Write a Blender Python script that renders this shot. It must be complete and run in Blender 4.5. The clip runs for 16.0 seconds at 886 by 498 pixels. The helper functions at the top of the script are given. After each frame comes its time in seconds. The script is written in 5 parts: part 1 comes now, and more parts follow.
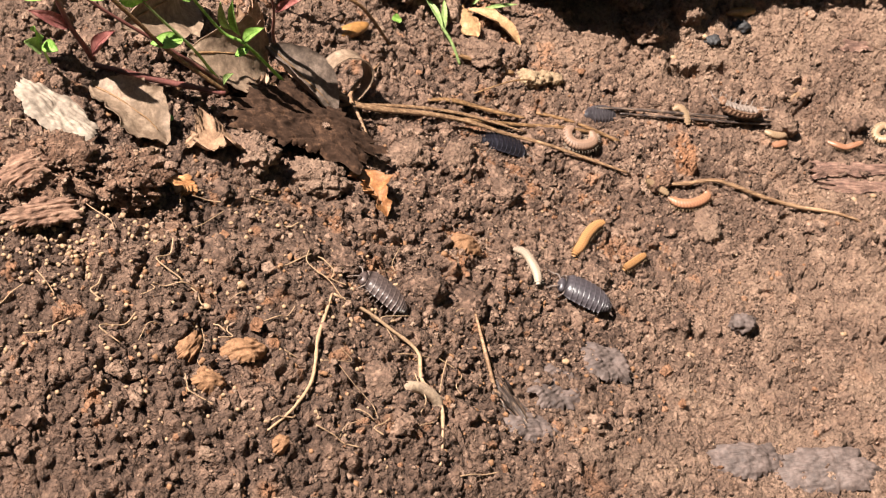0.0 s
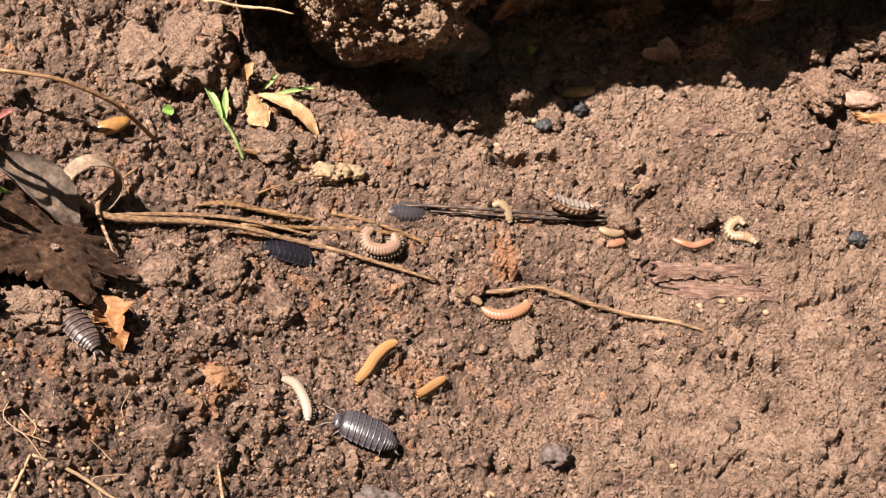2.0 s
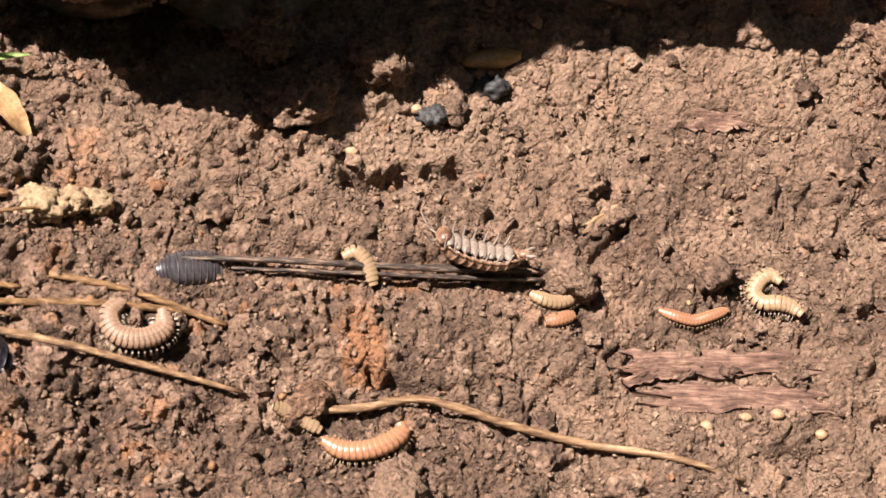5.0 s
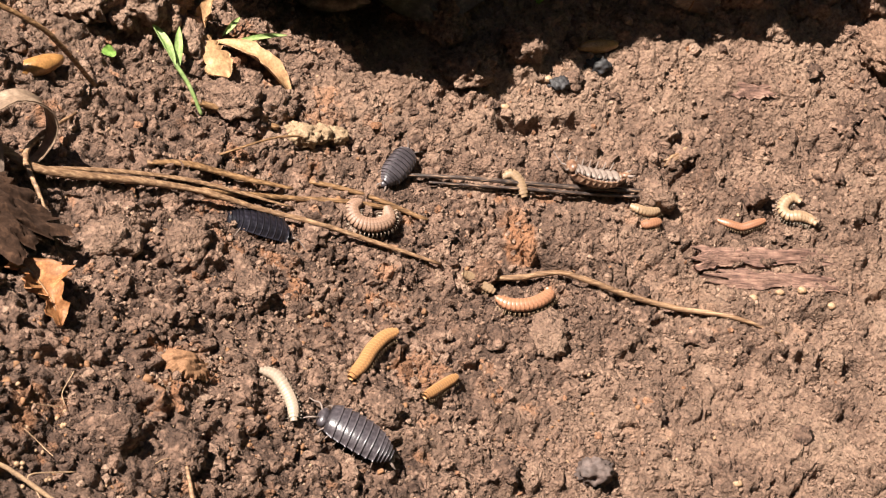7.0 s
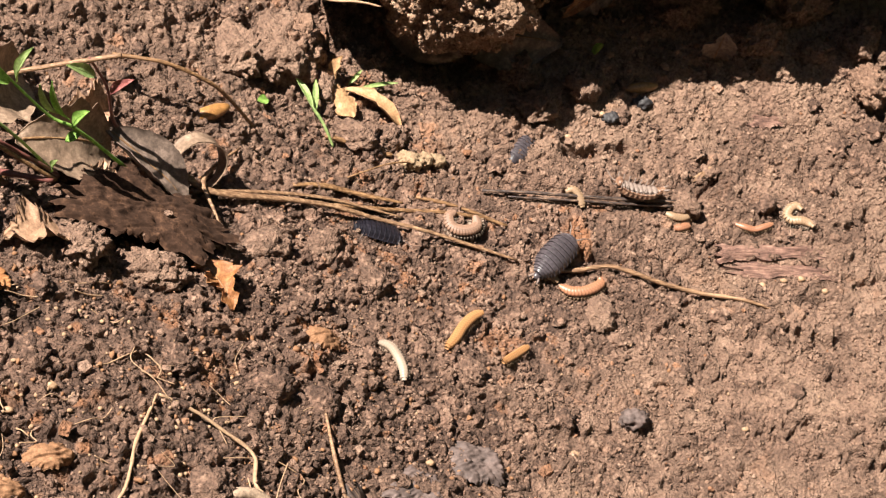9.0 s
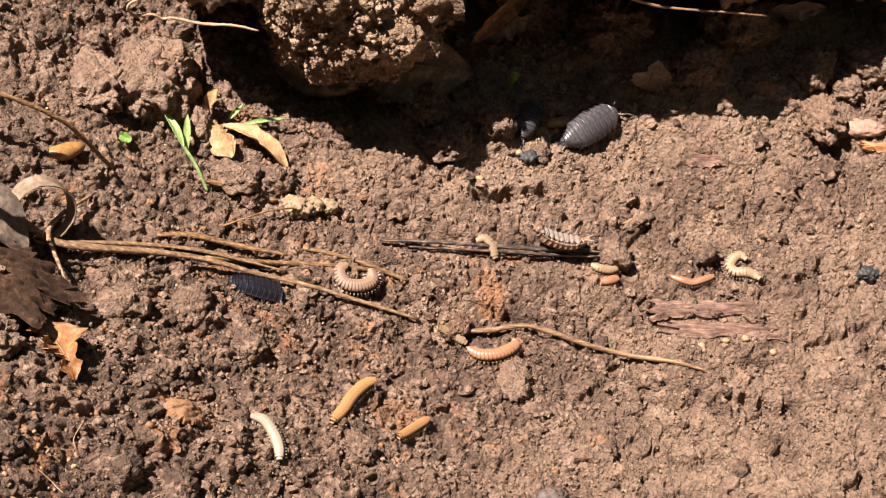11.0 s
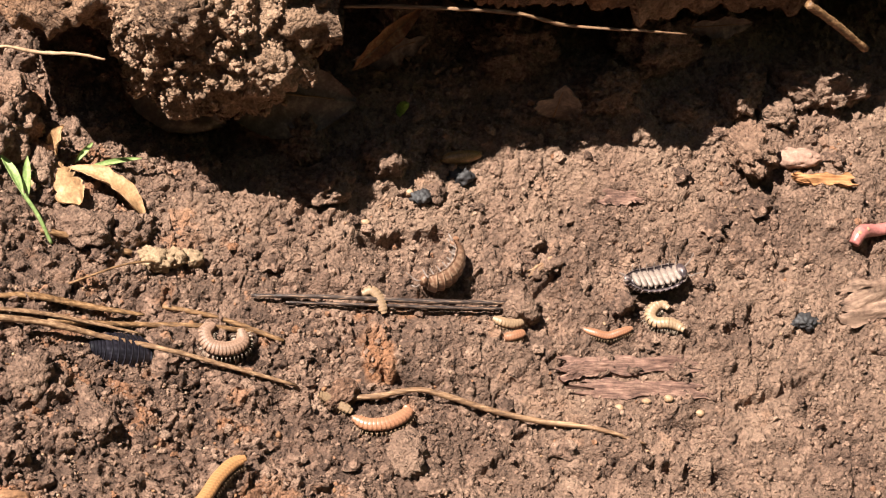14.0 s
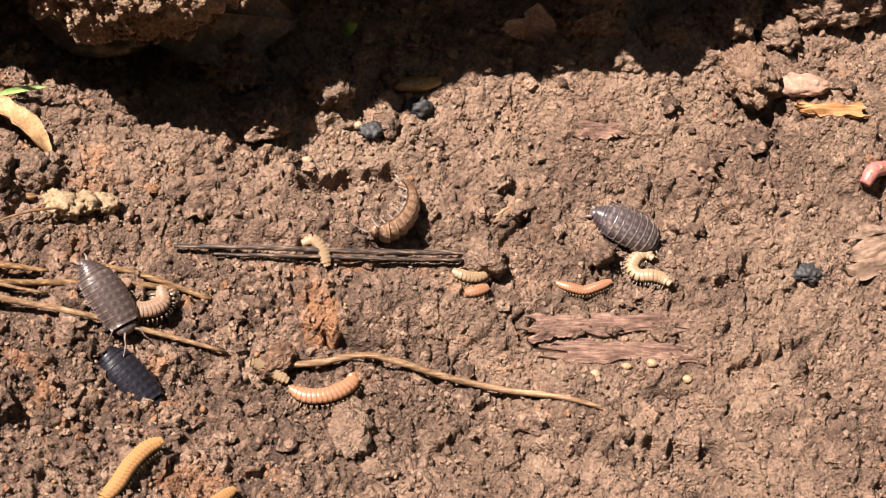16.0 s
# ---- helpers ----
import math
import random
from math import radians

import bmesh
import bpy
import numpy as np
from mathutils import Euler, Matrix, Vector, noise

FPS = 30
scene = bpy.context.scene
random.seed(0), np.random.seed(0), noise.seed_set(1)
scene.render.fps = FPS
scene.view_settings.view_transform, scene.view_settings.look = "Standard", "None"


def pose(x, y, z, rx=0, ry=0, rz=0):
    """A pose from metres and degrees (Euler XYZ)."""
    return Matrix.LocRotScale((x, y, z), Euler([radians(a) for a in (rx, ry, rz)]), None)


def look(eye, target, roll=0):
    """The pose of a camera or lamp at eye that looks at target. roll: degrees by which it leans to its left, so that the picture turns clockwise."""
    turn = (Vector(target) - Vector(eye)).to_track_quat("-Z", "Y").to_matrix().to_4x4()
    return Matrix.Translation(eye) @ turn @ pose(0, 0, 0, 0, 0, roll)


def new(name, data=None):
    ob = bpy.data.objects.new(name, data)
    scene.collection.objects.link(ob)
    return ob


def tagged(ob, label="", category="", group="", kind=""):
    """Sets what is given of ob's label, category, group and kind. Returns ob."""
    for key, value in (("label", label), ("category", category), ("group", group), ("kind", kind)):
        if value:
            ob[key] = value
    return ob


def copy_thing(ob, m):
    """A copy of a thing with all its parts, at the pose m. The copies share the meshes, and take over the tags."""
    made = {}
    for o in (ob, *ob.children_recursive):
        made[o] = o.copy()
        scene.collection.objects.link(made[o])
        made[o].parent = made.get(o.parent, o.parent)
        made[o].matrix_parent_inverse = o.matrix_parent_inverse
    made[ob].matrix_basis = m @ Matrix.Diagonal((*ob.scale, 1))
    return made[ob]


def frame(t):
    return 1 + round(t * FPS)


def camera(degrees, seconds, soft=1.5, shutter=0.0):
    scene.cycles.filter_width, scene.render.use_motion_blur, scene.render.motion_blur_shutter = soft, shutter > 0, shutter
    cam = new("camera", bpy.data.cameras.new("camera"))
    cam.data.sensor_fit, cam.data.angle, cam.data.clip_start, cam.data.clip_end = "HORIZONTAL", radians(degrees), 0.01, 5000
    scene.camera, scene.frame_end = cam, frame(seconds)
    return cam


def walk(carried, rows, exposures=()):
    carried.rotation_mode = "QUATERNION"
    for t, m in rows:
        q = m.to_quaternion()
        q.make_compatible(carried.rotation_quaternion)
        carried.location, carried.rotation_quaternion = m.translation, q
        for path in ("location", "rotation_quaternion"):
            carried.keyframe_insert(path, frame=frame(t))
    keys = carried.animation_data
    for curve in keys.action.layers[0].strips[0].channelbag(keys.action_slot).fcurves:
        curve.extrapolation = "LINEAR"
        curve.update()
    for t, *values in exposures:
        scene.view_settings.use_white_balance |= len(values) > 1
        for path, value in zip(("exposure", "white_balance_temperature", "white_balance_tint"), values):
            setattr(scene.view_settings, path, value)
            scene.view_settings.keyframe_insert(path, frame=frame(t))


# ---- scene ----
# Lengths in the building code are millimetres; MM turns them into metres.
MM = 0.001
cam = camera(22.0, 16.0, soft=1.1)
PATH = [
    (0, (-0.10434, -0.34729, 0.34816), (-0.06553, -0.11799, 0.08661), 11.45),
    (0.5, (-0.10798, -0.34822, 0.34668), (-0.06642, -0.11531, 0.08876), 11.13),
    (1, (-0.09696, -0.33993, 0.34855), (-0.05660, -0.10748, 0.09002), 10.94),
    (1.5, (-0.06528, -0.32051, 0.34959), (-0.03628, -0.09251, 0.08563), 9.38),
    (2, (-0.03966, -0.28555, 0.33871), (-0.01677, -0.06456, 0.06826), 8.98),
    (2.5, (-0.02783, -0.24842, 0.29651), (-0.00326, -0.02497, 0.02824), 9.16),
    (3, (-0.02082, -0.21227, 0.25178), (0.00888, 0.01418, -0.01343), 9.88),
    (3.2, (-0.01190, -0.20245, 0.24467), (0.01379, 0.02261, -0.02214), 9.25),
    (5.3, (-0.00720, -0.16174, 0.19509), (0.01674, 0.06469, -0.07072), 8.21),
    (5.5, (-0.00624, -0.16173, 0.19526), (0.01581, 0.06400, -0.07131), 7.92),
    (6, (-0.00972, -0.17450, 0.20370), (0.01075, 0.05230, -0.06209), 7.84),
    (6.5, (-0.03355, -0.23059, 0.23893), (-0.00118, 0.00714, -0.01590), 9.58),
    (7, (-0.05320, -0.25958, 0.25252), (-0.01207, -0.01698, 0.00362), 10.89),
    (7.5, (-0.06216, -0.29104, 0.28951), (-0.02456, -0.05275, 0.03593), 10.56),
    (8, (-0.06145, -0.32826, 0.33425), (-0.03227, -0.09254, 0.07718), 9.33),
    (10.3, (-0.04880, -0.32469, 0.32485), (-0.02503, -0.08120, 0.07456), 7.51),
    (10.5, (-0.04573, -0.31302, 0.31522), (-0.02128, -0.06965, 0.06488), 7.64),
    (11, (-0.03490, -0.28846, 0.29498), (-0.01179, -0.04388, 0.04569), 7.38),
    (11.5, (-0.03255, -0.27760, 0.28514), (-0.00588, -0.03092, 0.03828), 7.73),
    (12, (-0.03183, -0.27465, 0.28307), (-0.00169, -0.02599, 0.03862), 8.17),
    (12.5, (-0.03158, -0.26916, 0.27878), (0.00149, -0.01946, 0.03577), 8.49),
    (13, (-0.03056, -0.26338, 0.27407), (0.00385, -0.01362, 0.03130), 8.56),
    (13.5, (-0.02753, -0.25515, 0.26633), (0.00651, -0.00610, 0.02277), 8.25),
    (14, (-0.02348, -0.25001, 0.26517), (0.00948, -0.00394, 0.01847), 8.00),
    (14.5, (-0.02057, -0.23579, 0.26605), (0.01426, 0.00136, 0.01101), 8.65),
    (15, (-0.00580, -0.20445, 0.25203), (0.02074, 0.02115, -0.01425), 7.66),
    (15.5, (-0.01130, -0.20702, 0.24550), (0.02137, 0.02131, -0.01774), 8.72),
    (16, (-0.01465, -0.20884, 0.24112), (0.02112, 0.02119, -0.02023), 9.22),
]
walk(cam, [(t, look(eye, target, roll)) for t, eye, target, roll in PATH])
# a close-up lens: what lies nearer or farther than the plane of focus goes soft
cam.data.dof.use_dof = True
cam.data.dof.focus_distance, cam.data.dof.aperture_fstop = 0.355, 170.0

# ---- light ----
SUN_WAY = Vector((0.525, 0.128, -1.115)).normalized()
world = bpy.data.worlds.new("sky")
scene.world = world
world.use_nodes = True
wn = world.node_tree.nodes
sky = wn.new("ShaderNodeTexSky")
sky.sky_type, sky.sun_disc = "NISHITA", False
sky.sun_elevation = math.asin(-SUN_WAY.z)
sky.sun_rotation = math.atan2(-SUN_WAY.x, -SUN_WAY.y)
world.node_tree.links.new(sky.outputs[0], wn["Background"].inputs[0])
wn["Background"].inputs[1].default_value = 0.028
sun = new("sun", bpy.data.lights.new("sun", "SUN"))
sun.data.energy, sun.data.angle, sun.data.color = 5.0, radians(0.5), (1.0, 0.93, 0.84)
sun.matrix_world = look((0, 0, 1), Vector((0, 0, 1)) + SUN_WAY)
scene.view_settings.exposure = 1.71


# ---- noise on arrays ----
def hash01(ix, iy, seed):
    h = (ix.astype(np.int64) * 374761393 + iy.astype(np.int64) * 668265263 + seed * 1442695041) & 0x7FFFFFFF
    h = ((h ^ (h >> 13)) * 1274126177) & 0x7FFFFFFF
    return ((h ^ (h >> 16)) & 0xFFFFFF) / float(0xFFFFFF)


def vnoise(x, y, size, seed):
    """Smooth noise in -1..1 with bumps of that size."""
    x, y = x / size, y / size
    ix, iy = np.floor(x), np.floor(y)
    fx, fy = x - ix, y - iy
    fx, fy = fx * fx * fx * (fx * (fx * 6 - 15) + 10), fy * fy * fy * (fy * (fy * 6 - 15) + 10)
    a, b = hash01(ix, iy, seed), hash01(ix + 1, iy, seed)
    c, d = hash01(ix, iy + 1, seed), hash01(ix + 1, iy + 1, seed)
    return 2 * ((a + (b - a) * fx) * (1 - fy) + (c + (d - c) * fx) * fy) - 1


def fbm(x, y, size, seed, octaves=4, gain=0.55):
    out, amp = 0 * x, 1.0
    for k in range(octaves):
        out = out + amp * vnoise(x + 17.3 * k, y - 9.1 * k, size / 2 ** k, seed + k)
        amp *= gain
    return out


def grains(x, y, cell, seed, small, large, share=1.0):
    """Height of rounded grains lying about, and a random number for each grain."""
    wx = x + 0.45 * large * vnoise(x, y, large * 0.9, seed + 50) + 0.22 * large * vnoise(x, y, large * 0.4, seed + 52)
    wy = y + 0.45 * large * vnoise(x, y, large * 0.9, seed + 51) + 0.22 * large * vnoise(x, y, large * 0.4, seed + 53)
    ix, iy = np.floor(wx / cell), np.floor(wy / cell)
    high, which = 0 * x, 0 * x
    for a in (-1, 0, 1):
        for b in (-1, 0, 1):
            jx, jy = ix + a, iy + b
            px, py = (jx + hash01(jx, jy, seed)) * cell, (jy + hash01(jx, jy, seed + 1)) * cell
            r = small + (large - small) * hash01(jx, jy, seed + 2) ** 2
            r = r * (hash01(jx, jy, seed + 3) < share)
            h = np.sqrt(np.maximum(r * r - (wx - px) ** 2 - (wy - py) ** 2, 0))
            up = h > high
            high, which = np.where(up, h, high), np.where(up, hash01(jx, jy, seed + 4), which)
    return high, which


def hash3(ix, iy, iz, seed):
    return hash01(ix * 7919 + iz * 104729, iy * 6151 - iz * 31337, seed)


def noise3(p, size, seed):
    """Smooth noise in -1..1 at points in space."""
    q = p / size
    i = np.floor(q)
    f = q - i
    f = f * f * (3 - 2 * f)
    out = 0
    for a in (0, 1):
        for b in (0, 1):
            for c in (0, 1):
                w = np.abs(1 - a - f[:, 0]) * np.abs(1 - b - f[:, 1]) * np.abs(1 - c - f[:, 2])
                out = out + w * hash3(i[:, 0] + a, i[:, 1] + b, i[:, 2] + c, seed)
    return 2 * out - 1


def grains3(p, cell, seed, small, large):
    i = np.floor(p / cell)
    high, which = np.zeros(len(p)), np.zeros(len(p))
    for a in (-1, 0, 1):
        for b in (-1, 0, 1):
            for c in (-1, 0, 1):
                j = i + (a, b, c)
                h = [hash3(j[:, 0], j[:, 1], j[:, 2], seed + k) for k in range(5)]
                at = (j + np.stack(h[:3], -1)) * cell
                r = small + (large - small) * h[3] ** 2
                d = np.sqrt(np.maximum(r * r - ((p - at) ** 2).sum(-1), 0))
                up = d > high
                high, which = np.where(up, d, high), np.where(up, h[4], which)
    return high, which


def step(v, a, b):
    s = np.clip((v - a) / (b - a), 0, 1)
    return s * s * (3 - 2 * s)


def hill(x, y, cx, cy, wide, high):
    return high * np.exp(-((x - cx) ** 2 + (y - cy) ** 2) / (2.0 * wide * wide))


# ---- materials ----
def material(name, rough=0.8, metal=0.0, spec=0.4):
    m = bpy.data.materials.new(name)
    m.use_nodes = True
    b = m.node_tree.nodes["Principled BSDF"]
    b.inputs["Roughness"].default_value, b.inputs["Metallic"].default_value = rough, metal
    b.inputs["Specular IOR Level"].default_value = spec
    return m, m.node_tree, b


def ramp(nt, stops):
    r = nt.nodes.new("ShaderNodeValToRGB")
    while len(r.color_ramp.elements) < len(stops):
        r.color_ramp.elements.new(0.5)
    for e, (p, c) in zip(r.color_ramp.elements, stops):
        e.position, e.color = p, (*c, 1)
    return r


def noise_tex(nt, size_mm, detail=4, rough=0.6, coords="Object"):
    tc, n = nt.nodes.new("ShaderNodeTexCoord"), nt.nodes.new("ShaderNodeTexNoise")
    nt.links.new(tc.outputs[coords], n.inputs["Vector"])
    n.inputs["Scale"].default_value = 1000.0 / size_mm
    n.inputs["Detail"].default_value, n.inputs["Roughness"].default_value = detail, rough
    return n


def mix(nt, mode, fac, a, b):
    m = nt.nodes.new("ShaderNodeMix")
    m.data_type, m.blend_type = "RGBA", mode
    for socket, value in ((m.inputs["Factor"], fac), (m.inputs["A"], a), (m.inputs["B"], b)):
        if isinstance(value, (int, float)):
            socket.default_value = value
        elif isinstance(value, tuple):
            socket.default_value = (*value, 1)
        else:
            nt.links.new(value, socket)
    return m.outputs["Result"]


def bumped(nt, b, size_mm, depth_mm, detail=3):
    n, bp = noise_tex(nt, size_mm, detail), nt.nodes.new("ShaderNodeBump")
    bp.inputs["Strength"].default_value, bp.inputs["Distance"].default_value = 1.0, depth_mm * MM
    nt.links.new(n.outputs["Fac"], bp.inputs["Height"])
    nt.links.new(bp.outputs["Normal"], b.inputs["Normal"])
    return bp


def soil_material(name, dark, mid, light, rust):
    """Soil whose tone goes with each grain (attribute tone) and, in patches, with noise; attribute kind: 0 crumbly, 1 clay."""
    m, nt, b = material(name, 0.8, 0, 0.3)
    at = nt.nodes.new("ShaderNodeAttribute")
    at.attribute_name = "tone"
    sep = nt.nodes.new("ShaderNodeSeparateColor")
    nt.links.new(at.outputs["Color"], sep.inputs[0])
    tone, clay, red = sep.outputs
    fine, wide = noise_tex(nt, 1.1, 5, 0.65), noise_tex(nt, 14, 4, 0.6)
    add = nt.nodes.new("ShaderNodeMath")
    add.operation = "MULTIPLY_ADD"
    nt.links.new(fine.outputs["Fac"], add.inputs[0])
    add.inputs[1].default_value = 0.7
    nt.links.new(tone, add.inputs[2])
    two = nt.nodes.new("ShaderNodeMath")
    two.operation = "MULTIPLY_ADD"
    nt.links.new(wide.outputs["Fac"], two.inputs[0])
    two.inputs[1].default_value = 0.8
    nt.links.new(add.outputs[0], two.inputs[2])
    r = ramp(nt, [(0.40, dark), (0.66, mid), (0.98, light)])
    half = nt.nodes.new("ShaderNodeMath")
    half.operation = "MULTIPLY"
    nt.links.new(two.outputs[0], half.inputs[0])
    half.inputs[1].default_value = 0.6
    nt.links.new(half.outputs[0], r.inputs[0])
    clayc = ramp(nt, [(0.32, (mid[0] * 0.80, mid[1] * 0.80, mid[2] * 0.795)), (0.68, (light[0] * 0.71, light[1] * 0.705, light[2] * 0.69))])
    nt.links.new(wide.outputs["Fac"], clayc.inputs[0])
    c = mix(nt, "MIX", clay, r.outputs[0], clayc.outputs[0])
    c = mix(nt, "MIX", red, c, rust)
    grit = ramp(nt, [(0.30, (0.46, 0.44, 0.43)), (0.5, (0.94, 0.94, 0.94)), (0.70, (1.3, 1.3, 1.28))])
    nt.links.new(noise_tex(nt, 0.62, 4, 0.72).outputs["Fac"], grit.inputs[0])
    c = mix(nt, "MULTIPLY", 1.0, c, grit.outputs[0])
    nt.links.new(c, b.inputs["Base Color"])
    coarse = bumped(nt, b, 1.3, 0.85, 3)
    fine_bump = nt.nodes.new("ShaderNodeBump")
    fine_bump.inputs["Distance"].default_value = 0.6 * MM
    vor = nt.nodes.new("ShaderNodeTexVoronoi")
    tc = nt.nodes.new("ShaderNodeTexCoord")
    warp = nt.nodes.new("ShaderNodeVectorMath")
    warp.operation = "MULTIPLY_ADD"
    nt.links.new(noise_tex(nt, 0.9, 3, 0.6).outputs["Color"], warp.inputs[0])
    warp.inputs[1].default_value = (0.0011, 0.0011, 0.0011)
    nt.links.new(tc.outputs["Object"], warp.inputs[2])
    nt.links.new(warp.outputs[0], vor.inputs["Vector"])
    vor.inputs["Scale"].default_value = 1000 / 0.62
    both = nt.nodes.new("ShaderNodeMath")
    both.operation = "MULTIPLY_ADD"
    nt.links.new(vor.outputs["Distance"], both.inputs[0])
    both.inputs[1].default_value = -1.0
    nt.links.new(noise_tex(nt, 0.55, 5, 0.75).outputs["Fac"], both.inputs[2])
    nt.links.new(both.outputs[0], fine_bump.inputs["Height"])
    hold = nt.nodes.new("ShaderNodeMapRange")
    hold.inputs["From Min"].default_value, hold.inputs["From Max"].default_value = 0.35, 0.85
    hold.inputs["To Min"].default_value, hold.inputs["To Max"].default_value = 1.0, 0.8
    nt.links.new(clay, hold.inputs["Value"])
    nt.links.new(hold.outputs[0], fine_bump.inputs["Strength"])
    nt.links.new(hold.outputs[0], coarse.inputs["Strength"])
    nt.links.new(coarse.outputs["Normal"], fine_bump.inputs["Normal"])
    nt.links.new(fine_bump.outputs["Normal"], b.inputs["Normal"])
    return m


SOIL = soil_material("soil", (0.080, 0.0455, 0.0318), (0.242, 0.143, 0.100), (0.365, 0.238, 0.169), (0.33, 0.145, 0.068))
BANK = soil_material("overhang_soil", (0.09, 0.051, 0.033), (0.255, 0.152, 0.095), (0.47, 0.305, 0.205), (0.36, 0.155, 0.07))


def mesh_object(name, verts, faces, mat, tone=None, smooth=True):
    me = bpy.data.meshes.new(name)
    verts, faces = np.asarray(verts, np.float32), np.asarray(faces, np.int32)
    n = faces.shape[1]
    me.vertices.add(len(verts))
    me.vertices.foreach_set("co", verts.ravel())
    me.loops.add(faces.size)
    me.loops.foreach_set("vertex_index", faces.ravel())
    me.polygons.add(len(faces))
    me.polygons.foreach_set("loop_start", np.arange(0, faces.size, n, dtype=np.int32))
    me.update(calc_edges=True)
    me.polygons.foreach_set("use_smooth", np.full(len(faces), smooth))
    if tone is not None:
        a = me.attributes.new("tone", "FLOAT_COLOR", "POINT")
        a.data.foreach_set("color", np.c_[tone, np.ones(len(verts))].astype(np.float32).ravel())
    me.materials.append(mat)
    me.validate()
    return new(name, me)


def grid_faces(ny, nx):
    i = np.arange(ny * nx).reshape(ny, nx)
    return np.stack([i[:-1, :-1], i[:-1, 1:], i[1:, 1:], i[1:, :-1]], -1).reshape(-1, 4)


def woods():
    """Unseen dark ring added far off: holds back the low sky, closes the place."""
    m, nt, b = material("sky_blocker", 0.9)
    r = ramp(nt, [(0.35, (0.010, 0.018, 0.006)), (0.65, (0.055, 0.085, 0.025))])
    nt.links.new(noise_tex(nt, 600, 6, 0.7).outputs["Fac"], r.inputs[0])
    nt.links.new(r.outputs[0], b.inputs["Base Color"])
    a, h = np.meshgrid(np.linspace(0, 2 * np.pi, 241), np.linspace(-1.5, 1, 24))
    far = 7000 + 500 * vnoise(a * 9.55, h * 3, 1.0, 5)
    top = 9500 + 1300 * vnoise(a * 9.55, 0 * h, 1.0, 6) + 700 * vnoise(a * 38.2, 0 * h, 1.0, 7)
    v = np.stack([far * np.cos(a), far * np.sin(a), np.where(h < 0, h * 4000, h * top)], -1)
    ob = mesh_object("backdrop", v.reshape(-1, 3) * MM, grid_faces(*a.shape), m)
    tagged(ob, "dark green ring added far out of view to hold back low sky light", "woods", kind="structure")


woods()


# ---- ground ----
# The lie of the ground: a slope with broad swells on a regular net of places.
SWELL = (6.1, 7.2, -3.0, -1.5, 0.1, 6.0, 2.8, -3.4, -2.4, -1.3, 3.6, -0.8, -4.1, -7.0, -6.1, 1.3, -2.8, -2.5, -2.5, -1.6,
         -1.2, -4.2, -4.4, -3.8, 1.2, 0.1, 3.5, -1.3, -5.7, 4.4, 0.5, 2.3, -1.5, -0.6, 7.1)


def lie(x, y):
    x, y = np.clip(x, -400, 400), np.clip(y, -400, 300)
    z = 15.398 - 0.26650 * x + 0.36320 * y
    k = 0
    for cx in (-130, -90, -50, -15, 20, 55, 90):
        for cy in (-95, -60, -25, 10, 35):
            z = z + hill(x, y, cx, cy, 32.0, SWELL[k])
            k += 1
    return z


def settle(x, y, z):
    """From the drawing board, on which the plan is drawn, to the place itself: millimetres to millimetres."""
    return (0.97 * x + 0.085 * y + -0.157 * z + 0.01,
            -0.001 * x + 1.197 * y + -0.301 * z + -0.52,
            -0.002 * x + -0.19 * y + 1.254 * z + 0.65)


def trench(x, y, x0, y0, x1, y1, wide, deep):
    """A crack or hole between two places, with ragged sides."""
    dx, dy = x1 - x0, y1 - y0
    u = np.clip(((x - x0) * dx + (y - y0) * dy) / (dx * dx + dy * dy), 0, 1)
    d = np.hypot(x - x0 - u * dx, y - y0 - u * dy) + 0.45 * vnoise(x, y, 1.6, 91) * wide
    return -deep * (1 - step(d, 0.35 * wide, wide))


